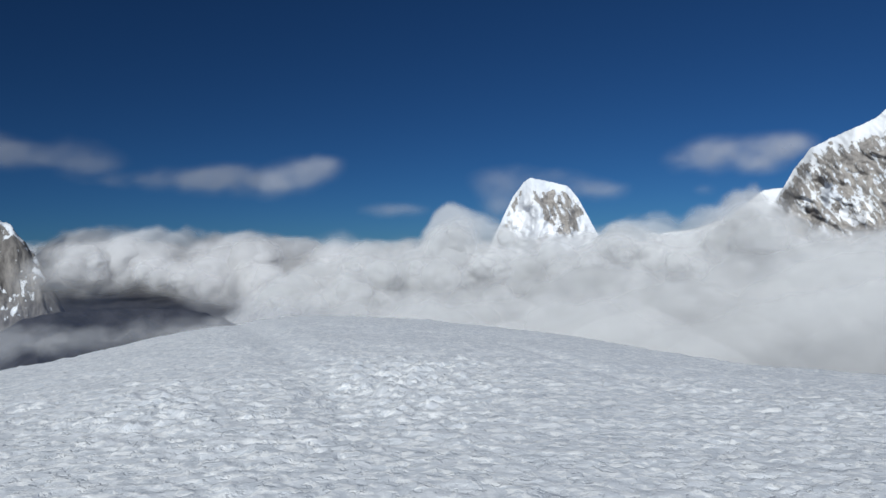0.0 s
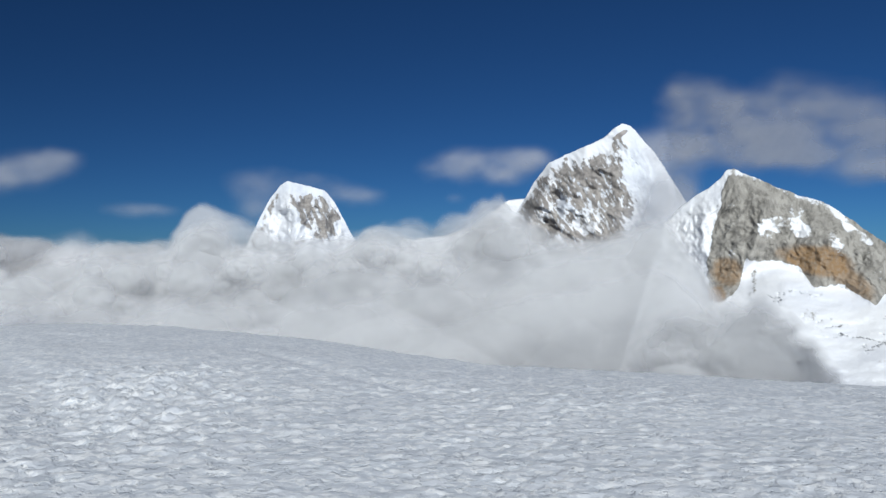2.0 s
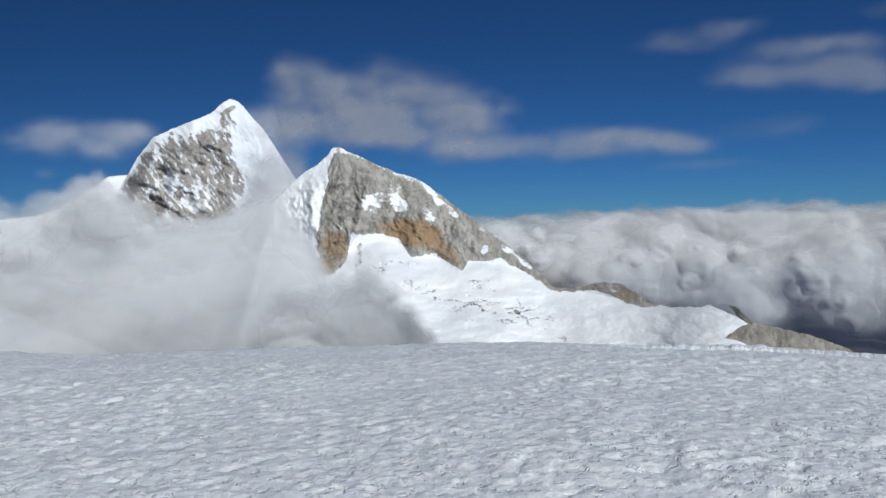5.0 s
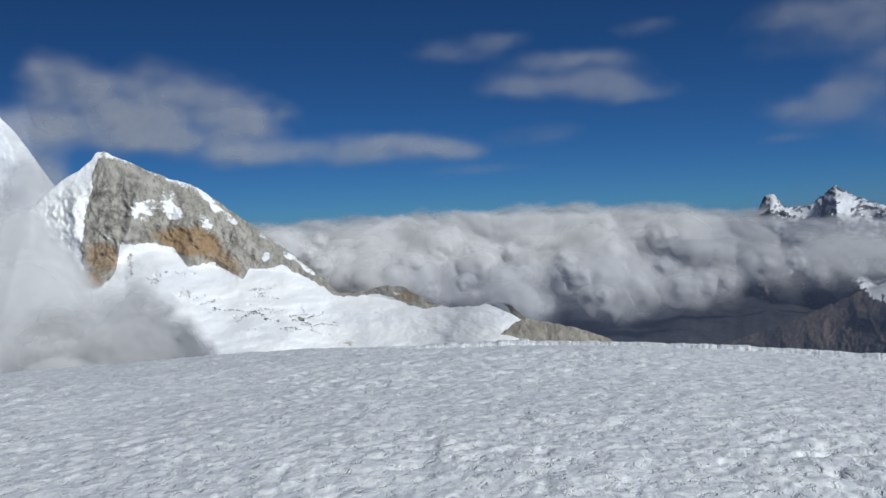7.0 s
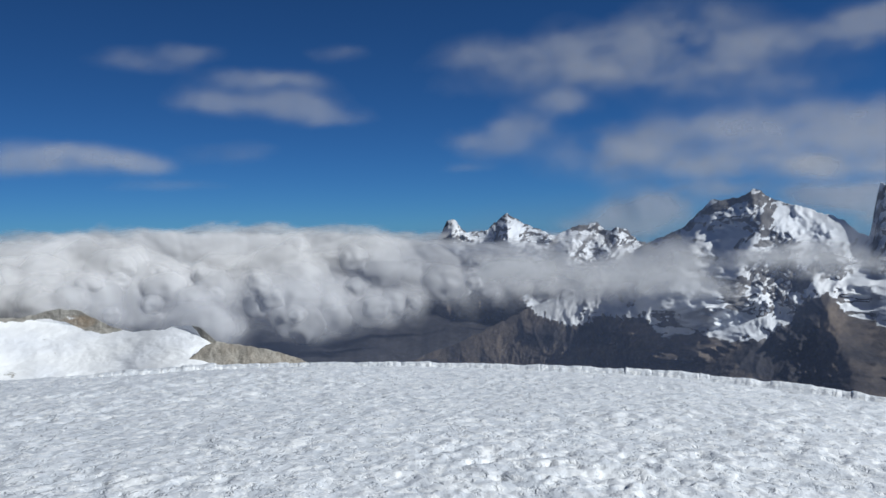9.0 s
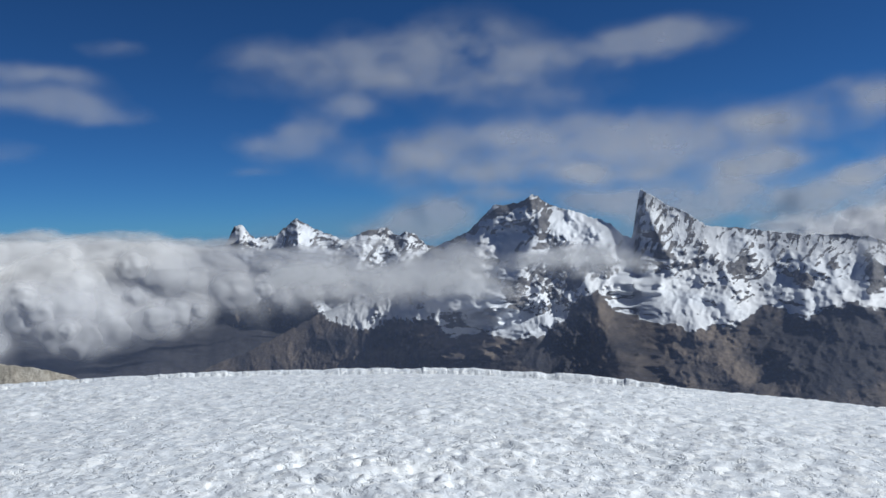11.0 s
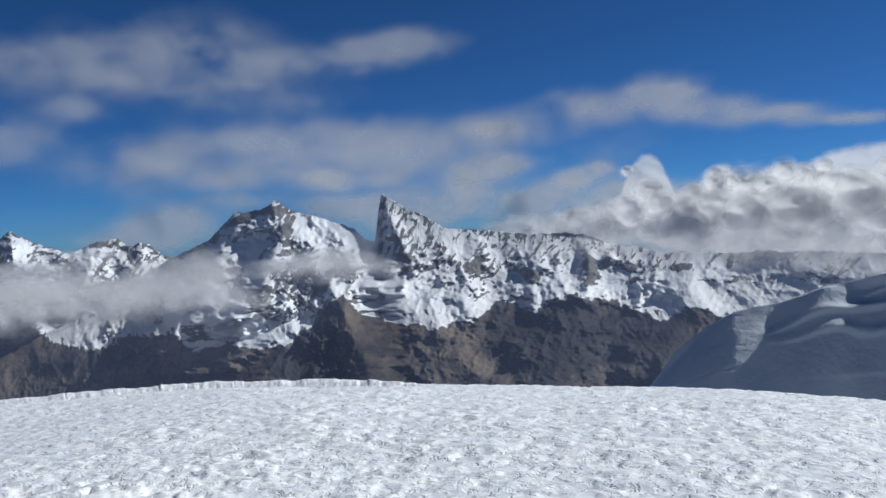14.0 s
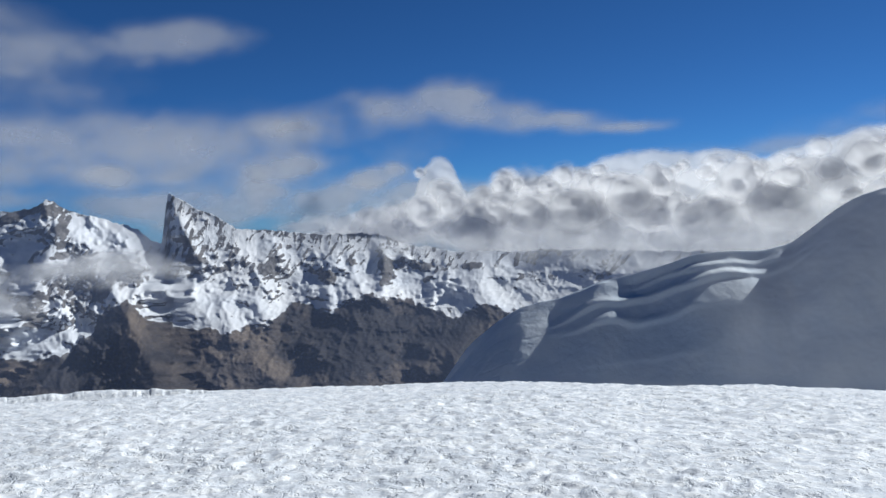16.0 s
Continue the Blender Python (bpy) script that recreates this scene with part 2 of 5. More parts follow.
def cloud_material(name, scale, thin, colour=(0.9, 0.9, 0.91), back=0.44, on=0.5, modelling=0.75):
    """Vapour: scatters light back and, more of it, onwards, and lets the distance through where its density is low."""
    k = Nodes(name)
    pos = k.add("NewGeometry").outputs["Position"]
    n1, n2 = k.noise(scale, 5, 0.55, pos), k.noise(scale * 4, 4, 0.6, pos)
    dens = k.add("Attribute")
    dens.attribute_name = "vapour"
    wisp = k.math("ADD", k.math("MULTIPLY", k.math("SUBTRACT", n1, 0.5), thin), k.math("MULTIPLY", k.math("SUBTRACT", n2, 0.5), thin * 0.35))
    # where the vapour is dense it is whole, where it is thin the noise breaks it up
    edge = k.math("MULTIPLY", dens.outputs["Fac"], k.math("SUBTRACT", 1.0, dens.outputs["Fac"]))
    alpha = k.math("ADD", dens.outputs["Fac"], k.math("MULTIPLY", k.math("MULTIPLY", wisp, edge), 8.0), clamp=True)
    d, t = k.add("BsdfDiffuse"), k.add("BsdfTranslucent")
    # light that is scattered many times wraps round the heaps, whichever side it enters by
    lean = k.add("Attribute")
    lean.attribute_name = "lean"

    def vec(op, a, b):
        n = k.add("VectorMath")
        n.operation = op
        k.link(a, n.inputs[0])
        if isinstance(b, float):
            n.inputs["Scale"].default_value = b
        elif isinstance(b, tuple):
            n.inputs[1].default_value = b
        elif b is not None:
            k.link(b, n.inputs[1])
        return n.outputs[0]

    side = vec("SCALE", k.add("NewGeometry").outputs["Normal"], modelling + 0.06)
    wrap = vec("ADD", vec("SCALE", lean.outputs["Vector"], modelling), tuple((1 - modelling) * c for c in SUN_DIR))
    k.link(vec("NORMALIZE", vec("ADD", wrap, side), None), d.inputs["Normal"])
    k.link(vec("NORMALIZE", vec("SUBTRACT", side, wrap), None), t.inputs["Normal"])
    for s, part in ((d, back), (t, on)):
        s.inputs["Color"].default_value = (*(c * part for c in colour), 1)
    both, clear = k.add("AddShader"), k.add("MixShader")
    k.link(d.outputs[0], both.inputs[0])
    k.link(t.outputs[0], both.inputs[1])
    k.link(alpha, clear.inputs[0])
    k.link(k.add("BsdfTransparent").outputs[0], clear.inputs[1])
    k.link(both.outputs[0], clear.inputs[2])
    k.link(clear.outputs[0], k.out.inputs["Surface"])
    k.mat.cycles.use_bump_map_correction = False
    return k.mat


SNOW = snow_material()
ICE = ice_material()
ROCK_RANGE = mountain_material("dark_range_rock_and_snow", -320, -230, (0.20, 0.185, 0.175), (0.30, 0.28, 0.26), steep=(0.52, 0.63), scale=0.02, earth=(0.030, 0.028, 0.029), patch=1.15, ochre=(0.12, 0.10, 0.082),
                               stains=[(spot(107.5, -7.0, 2250), 150), (spot(99.0, -6.6, 2450), 100), (spot(87.0, -4.6, 3100), 150)],
                               drifts=[(spot(107.8, 0.9, 2890), 110, 0.36), (spot(102.4, 0.4, 3040), 70, 0.2)])
VALLEY = mountain_material("valley_earth", 4000, 4200, (0.08, 0.07, 0.06), (0.1, 0.09, 0.08), scale=0.008, earth=(0.034, 0.032, 0.034))
DENSE = cloud_material("dense_cloud", 0.006, 0.35)
MIST = cloud_material("mist", 0.004, 0.5, (0.86, 0.87, 0.89), 0.42, 0.46, 0.4)
HEAP = cloud_material("heaped_cloud", 0.006, 0.3, (0.92, 0.92, 0.94), 0.59, 0.10, 0.84)
FOG = cloud_material("valley_fog", 0.004, 0.25, (0.89, 0.9, 0.92), 0.57, 0.08, 0.76)
PUFF = cloud_material("white_cumulus", 0.004, 0.3, (0.93, 0.93, 0.94), 0.58, 0.46, 0.76)
# the blue of airlight, put into the sheet's own colour
AIRLIGHT = cloud_material("blue_airlight", 0.002, 0.1, (0.42, 0.56, 0.92), 0.26, 0.26, 0.45)
WISP = cloud_material("thin_cloud", 0.002, 0.2, (0.77, 0.79, 0.85), 0.36, 0.36, 0.45)

# ---- ground: the summit snow, its flanks and the valleys out to the horizon ----
CREST = [(-60, -9.5), (-28, -7.44), (-25, -7.0), (-18, -5.77), (-11, -5.03), (-7, -5.03), (-3, -5.25), (4, -6.0), (10, -6.75), (15, -7.65), (20, -8.4),
         (28, -8.65), (40, -8.75), (65, -8.8), (75, -9.08), (87, -9.45), (95, -9.72), (103, -10.25), (110, -10.9), (118, -11.45), (125, -11.7),
         (133, -11.97), (140, -12.1), (152, -11.95), (180, -12.0), (300, -9.5)]


def crest_slope(az):
    wide = np.linspace(-2.0, 2.0, 9)
    return np.tan(np.radians(-np.mean([curve(CREST, az + w) for w in wide], axis=0)))


def rim(az):
    """How far the broken snow lip runs: 0 to 1."""
    return step(48, 58, az) * step(116, 104, az)


def summit_height(az, r):
    """A snow dome, as steep at its brow as the line of sight, that rolls over into the flanks."""
    s = crest_slope(az) + 0.006 * rim(az)
    rc = 2 * EYE / s * 0.85
    a = (s - EYE / rc) / rc
    z = -a * r * r
    past = np.maximum(r - rc, 0)
    return z - 0.02 * past ** 2 * np.exp(-past / 40) - 0.35 * past


def snow_relief(x, y, r):
    """Crusts, wind-cut plates and trampled lumps, in metres."""
    wx, wy = x + 0.22 * fbm(x * 1.6, y * 1.6, 4.0, 3), y + 0.22 * fbm(x * 1.6, y * 1.6, 9.0, 3)
    rough = 0.55 + 0.35 * step(-0.15, 0.3, fbm(x * 0.22, y * 0.22, 2.0, 3))
    plates = step(-0.02, 0.10, fbm(wx * 5.0, wy * 5.0, 0.0, 3, 0.55)) * 0.012
    crust = puffs(wx * 4.6, wy * 4.6, 3) * 0.030 * step(-0.25, 0.2, fbm(x * 0.9, y * 0.9, 8.0, 2)) * 1.3 + puffs(wx * 9.5, wy * 9.5, 8) * 0.013
    grain = fbm(wx * 14.0, wy * 14.0, 3.0, 3, 0.6) * 0.012
    holes = step(0.12, 0.30, fbm(wx * 5.5, wy * 5.5, 11.0, 3, 0.5)) * (0.35 + step(-0.1, 0.3, fbm(x * 0.35, y * 0.35, 6.0, 2)))
    plates = plates - 0.022 * holes
    swell = fbm(x * 0.18, y * 0.18, 7.0, 2) * 0.10
    # ground trodden into clods, and a smoother path beside it
    a = np.degrees(np.arctan2(x, y))
    trod = np.exp(-((a + 3) / 9) ** 2 - ((r - 10.5) / 3.2) ** 2) + 0.7 * np.exp(-((a + 20) / 6) ** 2 - ((r - 9) / 2.0) ** 2) + 0.5 * np.exp(-((a - 138) / 14) ** 2 - ((r - 5.2) / 1.2) ** 2)
    clods = np.maximum(billow(wx * 3.6, wy * 3.6, 5.0, 4, 0.6) - 0.35, 0) * 0.075
    path = np.exp(-((x + 0.9 + 0.30 * (y - 8)) / 0.45) ** 2) * step(6, 9, y) + np.exp(-((x - 2.4 + 0.28 * (y - 12)) / 0.25) ** 2) * step(9, 11, y) * step(19, 16, y)
    return (plates + crust + grain) * rough * (1 - 0.6 * np.clip(path, 0, 1)) + 1.4 * trod * clods - 0.05 * np.clip(path, 0, 1) + swell


az = np.concatenate([np.arange(-33, 157, 0.22), np.arange(157, 327, 1.0)])
rr = np.concatenate([[0.002], np.geomspace(0.25, 3.8, 80), np.geomspace(3.9, 13, 185), np.geomspace(13.1, 34, 90), np.geomspace(35, 4900, 60)])
A, R = np.meshgrid(az, rr, indexing="ij")
X, Y = R * np.sin(np.radians(A)), R * np.cos(np.radians(A))
near = step(60, 32, R)
Z = summit_height(A, np.minimum(R, 60)) - np.maximum(R - 60, 0) * 0.95
Z = Z + snow_relief(X, Y, R) * near
floor = -430 - 60 * step(800, 2200, R) + 270 * step(2600, 4800, R) + (30 + 80 * step(1700, 2500, R)) * (ridged(X * 0.0011, Y * 0.0011, 3.0, 5) - 0.4) + 25 * fbm(X * 0.006, Y * 0.006, 1.0, 3)
Z = np.where(R > 60, np.maximum(Z, floor), Z)
ground = new("ground", grid_mesh("ground", np.stack([X, Y, Z], -1), SNOW, closed=True))
ground.data.materials.append(VALLEY)
mid_r = np.array([rr[j] for j in range(len(rr) - 1)] * len(az))
ground.data.polygons.foreach_set("material_index", (mid_r > 320).astype(np.int32))
tagged(ground, "wind-crusted white summit snow falling away to dark valleys", "snow", kind="structure")


# ---- lesser mountains ----
def in_parts(name, label, category, points, a, material, parts):
    """An empty with its parts, each from where the last one ends up to the azimuth given with its name."""
    whole, i = tagged(new(name), label, category), 0
    for piece, upto in parts:
        j = min(int(np.searchsorted(a, upto)), len(a) - 1)
        new(piece, grid_mesh(piece, points[i:j + 1], material)).parent = whole
        i = j
    return whole


def massif(name, label, material, ridges, az0, az1, r0, r1, base, na=300, nr=170, rough=20.0, size=180.0, warp=0.25, flutes=0.0, flute_deg=0.5, rise=120.0, seed=0.0):
    """A mountain whose crests run along the given ridges. A ridge: (fall, points of (az, el, r)); one with a small fall
    is a gentle body of snow."""
    a, r = np.linspace(az0, az1, na), np.linspace(r0, r1, nr)
    A, R = np.meshgrid(a, r, indexing="ij")
    X, Y = R * np.sin(np.radians(A)), R * np.cos(np.radians(A))
    wx = X + size * warp * fbm(X / size, Y / size, seed, 4)
    wy = Y + size * warp * fbm(X / size, Y / size, seed + 13.3, 4)
    Z = np.full_like(X, base)
    nearest, bold = np.full_like(X, 1e9), np.full_like(X, 0.5)
    for main, (fall, points) in zip([True] + [False] * len(ridges), ridges):
        p = [spot(*q) for q in points]
        for (p0, p1) in zip(p[:-1], p[1:]):
            dx, dy = p1[0] - p0[0], p1[1] - p0[1]
            ll = max(dx * dx + dy * dy, 1e-6)
            t = np.clip(((wx - p0[0]) * dx + (wy - p0[1]) * dy) / ll, 0, 1)
            d = np.hypot(wx - p0[0] - t * dx, wy - p0[1] - t * dy)
            # the true crest keeps its line, the faces below it are warped
            d0 = np.hypot(X - p0[0] - t * dx, Y - p0[1] - t * dy)
            if main:
                d = np.minimum(d, d0 * 1.5 + 2)
            z = p0[2] + t * (p1[2] - p0[2]) - fall * d
            bold = np.where(z > Z, min(1.0, max(0.07, fall - 0.35)), bold)
            Z = np.maximum(Z, z)
            nearest = np.minimum(nearest, d)
    calm = step(0, size * 0.5, nearest) * bold
    Z = Z + calm * rough * (ridged(X / size * 1.4, Y / size * 1.4, seed + 5, 5, 0.55) - 0.45) * 1.6
    Z = Z + bold * rough * 0.18 * fbm(X / size * 7, Y / size * 7, seed + 2, 4)
    if flutes:
        wig = A / flute_deg + 1.2 * fbm(X / size, Y / size, seed + 8, 3)
        Z = Z + flutes * bold ** 2 * step(0, size * 0.25, nearest) * (ridged(wig, R / size * 0.6, seed, 3) - 0.4)
    Z = np.minimum(Z, base + 3.0 * (R - r0) + rise)
    # its ends sink into the valley
    Z = np.minimum(Z, base + 15 + 2.6 * np.radians(np.minimum(A - az0, az1 - A)) * R)
    return tagged(new(name, grid_mesh(name, np.stack([X, Y, Z], -1), material)), label, "mountain")


massif("corner_peak", "dark rock and snow peak beyond the cloud sea", ROCK_RANGE,
       [(2.2, [(-38, -1.0, 2150), (-33, 2.6, 2150), (-30, 2.2, 2150), (-28.0, 1.75, 2150), (-27.4, 1.5, 2150), (-26.9, 0.7, 2150), (-26.3, -0.2, 2150), (-25.8, -2.2, 2150), (-25.2, -4.4, 2130)])],
       -40, -23, 1850, 2300, -300, 240, 120, rough=14, size=80, seed=8.0, flutes=8, flute_deg=0.6)
massif("dark_hills", "dark bare ridges under the clouds", VALLEY,
       [(0.55, [(-36, -5.2, 1150), (-28.1, -5.4, 1140), (-26.6, -4.3, 1130), (-24.0, -3.94, 1120), (-20.0, -3.94, 1120), (-17.2, -4.24, 1120), (-15.1, -4.96, 1120), (-11, -6.5, 1120)]),
        (0.6, [(-24, -4.2, 1120), (-26, -6.5, 950), (-27, -9, 800)]), (0.6, [(-20, -4.2, 1120), (-19, -7.0, 930)])],
       -38, -6, 700, 1300, -330, 260, 120, rough=14, size=110, seed=9.0)


# ---- mountains ----
def face_material(name, dark, light, crag_a, crag_b, scale=0.02, bump_m=6.0, white=((0.74, 0.77, 0.82), (0.86, 0.87, 0.89)), soft=0.10):
    """Rock, bare earth and snow; the mesh says where snow lies, how light the bare ground is and where it is naked rock."""
    k = Nodes(name)
    pos = k.add("NewGeometry").outputs["Position"]
    at = k.add("Attribute")
    at.attribute_name = "cover"
    sep = k.add("SeparateXYZ")
    k.link(at.outputs["Vector"], sep.inputs[0])
    snow, tone, crag = sep.outputs
    n1, n2, n3 = k.noise(scale, 6, 0.6, pos), k.noise(scale * 5, 6, 0.65, pos), k.noise(scale * 0.3, 4, 0.5, pos)
    streak = k.add("Mapping")
    streak.inputs["Scale"].default_value = (1.0, 1.0, 0.22)
    k.link(pos, streak.inputs[0])
    n4 = k.noise(scale * 4, 5, 0.6, streak.outputs[0])
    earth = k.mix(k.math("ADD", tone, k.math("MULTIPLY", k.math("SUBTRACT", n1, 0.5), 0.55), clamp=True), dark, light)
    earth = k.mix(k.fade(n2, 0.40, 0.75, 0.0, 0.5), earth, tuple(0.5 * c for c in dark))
    rock = k.mix(k.fade(n1, 0.35, 0.65), crag_a, crag_b)
    rock = k.mix(k.fade(n4, 0.42, 0.68, 0.0, 0.8), rock, tuple(0.55 * c for c in crag_a))
    rock = k.mix(k.math("MULTIPLY", tone, k.fade(n2, 0.25, 0.6, 0.45, 1.0), clamp=True), rock, light)
    bare = k.mix(crag, earth, rock)
    ragged = k.math("ADD", snow, k.math("ADD", k.math("MULTIPLY", k.math("SUBTRACT", n2, 0.5), 0.7), k.math("MULTIPLY", k.math("SUBTRACT", n4, 0.5), 0.5)))
    cover = k.fade(ragged, 0.5 - soft, 0.5 + soft)
    col = k.mix(cover, bare, k.mix(k.fade(n3, 0.35, 0.65), *white))
    b = k.add("BsdfPrincipled", Roughness=0.8)
    b.inputs["Specular IOR Level"].default_value = 0.15
    k.link(col, b.inputs["Base Color"])
    bump = k.add("Bump", Strength=0.6, Distance=bump_m)
    k.link(k.math("MULTIPLY", k.math("ADD", n2, k.math("MULTIPLY", n4, 0.6)), k.math("SUBTRACT", 1.0, k.math("MULTIPLY", cover, 0.7))), bump.inputs["Height"])
    k.link(bump.outputs[0], b.inputs["Normal"])
    k.link(b.outputs[0], k.out.inputs["Surface"])
    return k.mat


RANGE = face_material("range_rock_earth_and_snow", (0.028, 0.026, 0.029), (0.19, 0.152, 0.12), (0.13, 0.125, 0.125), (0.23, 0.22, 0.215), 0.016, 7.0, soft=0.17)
GREY = face_material("grey_rock_and_snow", (0.2, 0.19, 0.18), (0.34, 0.30, 0.26), (0.31, 0.29, 0.275), (0.44, 0.41, 0.38), 0.022, 6.0)
OCHRE = face_material("ochre_rock_and_snow", (0.2, 0.19, 0.18), (0.30, 0.195, 0.105), (0.31, 0.295, 0.265), (0.43, 0.41, 0.37), 0.045, 3.0, ((0.78, 0.80, 0.84), (0.87, 0.88, 0.89)))


def blobs(A, E, spots, noise, fray=0.9):
    """Sum of ragged patches (az, el, half width, half height, lean in degrees, weight)."""
    n = noise * fray
    total = 0.0
    for a0, e0, wa, we, lean, weight in spots:
        c, s = math.cos(radians(lean)), math.sin(radians(lean))
        du, dv = (A - a0) * c + (E - e0) * s, (E - e0) * c - (A - a0) * s
        total = total + weight * step(1.3, 0.7, np.hypot(du / wa, dv / we) + n)
    return total


def line_gap(A, E, points):
    """Distance in degrees from a broken line of (az, el) points."""
    best = np.full_like(A, 1e9)
    for (a0, e0), (a1, e1) in zip(points[:-1], points[1:]):
        t = np.clip(((A - a0) * (a1 - a0) + (E - e0) * (e1 - e0)) / ((a1 - a0) ** 2 + (e1 - e0) ** 2), 0, 1)
        best = np.minimum(best, np.hypot(A - a0 - t * (a1 - a0), E - e0 - t * (e1 - e0)))
    return best


def part_mesh(name, pts, cover, quads, material):
    me = bpy.data.meshes.new(name)
    used, inv = np.unique(quads.reshape(-1), return_inverse=True)
    me.vertices.add(len(used))
    me.vertices.foreach_set("co", pts.reshape(-1, 3)[used].reshape(-1).astype(np.float32))
    me.loops.add(len(inv))
    me.loops.foreach_set("vertex_index", inv.astype(np.int32))
    me.polygons.add(len(quads))
    me.polygons.foreach_set("loop_start", (np.arange(len(quads)) * 4).astype(np.int32))
    me.attributes.new("cover", "FLOAT_VECTOR", "POINT").data.foreach_set("vector", cover.reshape(-1, 3)[used].reshape(-1).astype(np.float32))
    me.update(calc_edges=True)
    me.validate()
    me.polygons.foreach_set("use_smooth", np.full(len(me.polygons), True))
    me.materials.append(material)
    return me


def mountain(things, material, crest, foot, far, az0, az1, na, nv, paint, lean=1.25, bow=1.15, big=(60, 170), mid=(16, 55), fine=(5, 16), spurs=(), jag=0.15, soft=0.08, seed=0.0, shape=None, tilt=0.0, back=260.0, broad=4.0, calm=None):
    """A mountainside that climbs from its foot to its crest, leaning back lean metres for each metre of height.
    things: (name, label, category, [(part, test of az, el), ...]); relief: (depth, width) in metres; spurs: (depth, width in
    degrees, points); paint(A, E, up, noise in three widths) gives snow, tone and nakedness."""
    a, v = np.linspace(az0, az1, na), np.linspace(0, 1, nv)
    A, V = np.meshgrid(a, v, indexing="ij")
    top = curve(crest, a, soft) + jag * fbm(a * 1.9, 0 * a + seed, 0.5, 5, 0.65)
    top = np.maximum(top, foot + 0.3)[:, None]
    E = foot + (top - foot) * V
    r_top = curve(far, A, 1.0)
    # the slope follows the broad lie of the crest, not its teeth
    level = np.mean([curve(crest, a + w, 1.0) for w in np.linspace(-broad, broad, 13)], axis=0)[:, None]
    deep = np.radians(level - E) * r_top
    R = r_top - lean * np.where(deep > 0, (np.maximum(deep, 0) / 400) ** bow * 400, 0.4 * deep)
    if shape:
        R = R + shape(A, E, top)
    x, y = np.radians(A) * r_top, np.radians(E) * r_top
    x, y = x + tilt * y, y
    wx = x + 0.35 * big[1] * fbm(x / big[1], y / big[1], seed, 3)
    free = 0.25 + 0.75 * step(0, 2.2, top - E)
    relief = big[0] * (ridged(wx / big[1], y / big[1] / 1.5, seed + 1, 3, 0.5) - 0.45)
    relief = relief + mid[0] * (ridged(wx / mid[1], y / mid[1] / 1.2, seed + 2, 3, 0.55) - 0.45)
    relief = relief + fine[0] * (ridged(x / fine[1] + 0.6 * fbm(x / 60, y / 60, seed, 2), y / fine[1] / 1.8, seed + 3, 3, 0.55) - 0.45)
    fray = 1 + 1.0 * fbm(x / 110, y / 110, seed + 7, 4, 0.6)
    for depth, wide, line in spurs:
        relief = relief + depth * np.exp(-1.6 * (line_gap(A, E, line) / wide * fray) ** 1.6)
    if calm:
        free = free * calm(A, E)
    R = R - relief * free
    pts = np.stack([R * np.sin(np.radians(A)), R * np.cos(np.radians(A)), EYE + R * np.tan(np.radians(E))], -1)
    n = np.cross(np.gradient(pts, axis=0), np.gradient(pts, axis=1))
    n = n / np.maximum(np.linalg.norm(n, axis=-1, keepdims=True), 1e-9)
    up = np.abs(n[..., 2])
    noise = [fbm(x / w, y / w / 1.3, seed + 5 + i, o, 0.6) for i, (w, o) in enumerate(((260.0, 3), (70.0, 4), (24.0, 3), (48.0, 4)))]
    cover = np.stack(np.broadcast_arrays(*paint(A, E, up, noise, top)), -1)
    # the far side
    b = np.array([0.12, 0.4, 1.0]) * back
    behind = pts[:, -1:] + np.stack([b * np.sin(np.radians(A[:, :1])), b * np.cos(np.radians(A[:, :1])), -1.3 * b + 0 * A[:, :1]], -1)
    pts = np.concatenate([pts, behind], 1)
    cover = np.concatenate([cover] + [cover[:, -1:]] * 3, 1)
    E = np.concatenate([E] + [E[:, -1:]] * 3, 1)
    A = np.concatenate([A] + [A[:, -1:]] * 3, 1)
    idx = np.arange(A.size).reshape(A.shape)
    quads = np.stack([idx[:-1, :-1], idx[1:, :-1], idx[1:, 1:], idx[:-1, 1:]], -1).reshape(-1, 4)
    qa, qe = A[:-1, :-1].reshape(-1), E[:-1, :-1].reshape(-1)
    left = np.ones(len(quads), bool)
    for name, label, category, parts in things:
        whole = tagged(new(name), label, category)
        for piece, test in parts:
            mine = left & test(qa, qe)
            left &= ~mine
            if mine.any():
                new(piece, part_mesh(piece, pts, cover, quads[mine], material)).parent = whole


def everywhere(a, e):
    return a > -1e9


def before(az_end):
    return lambda a, e: a < az_end + 0.25 * np.sin(e * 2.3)


# the pyramid
def paint_pyramid(A, E, up, n, top):
    lean = fbm((A + 0.5 * E) * 3.2, (E - 0.5 * A) * 0.8, 3.0, 5, 0.6)
    rock = blobs(A, E, [(4.7, 2.5, 0.45, 1.6, -32, 0.7), (8.3, 1.7, 1.35, 1.7, 8, 0.75), (6.9, 2.7, 0.9, 0.7, 0, 0.5), (7.0, -0.2, 0.7, 0.7, 0, 0.4), (4.0, 0.6, 0.5, 0.9, -30, 0.6)], n[3], 0.7)
    rim = step(0.5, 0.1, top - E)
    return 0.95 - rock * (0.75 + 0.9 * lean) + 0.5 * rim + 0.15 * n[2], 0.1 + 0 * A, 1.0 + 0 * A


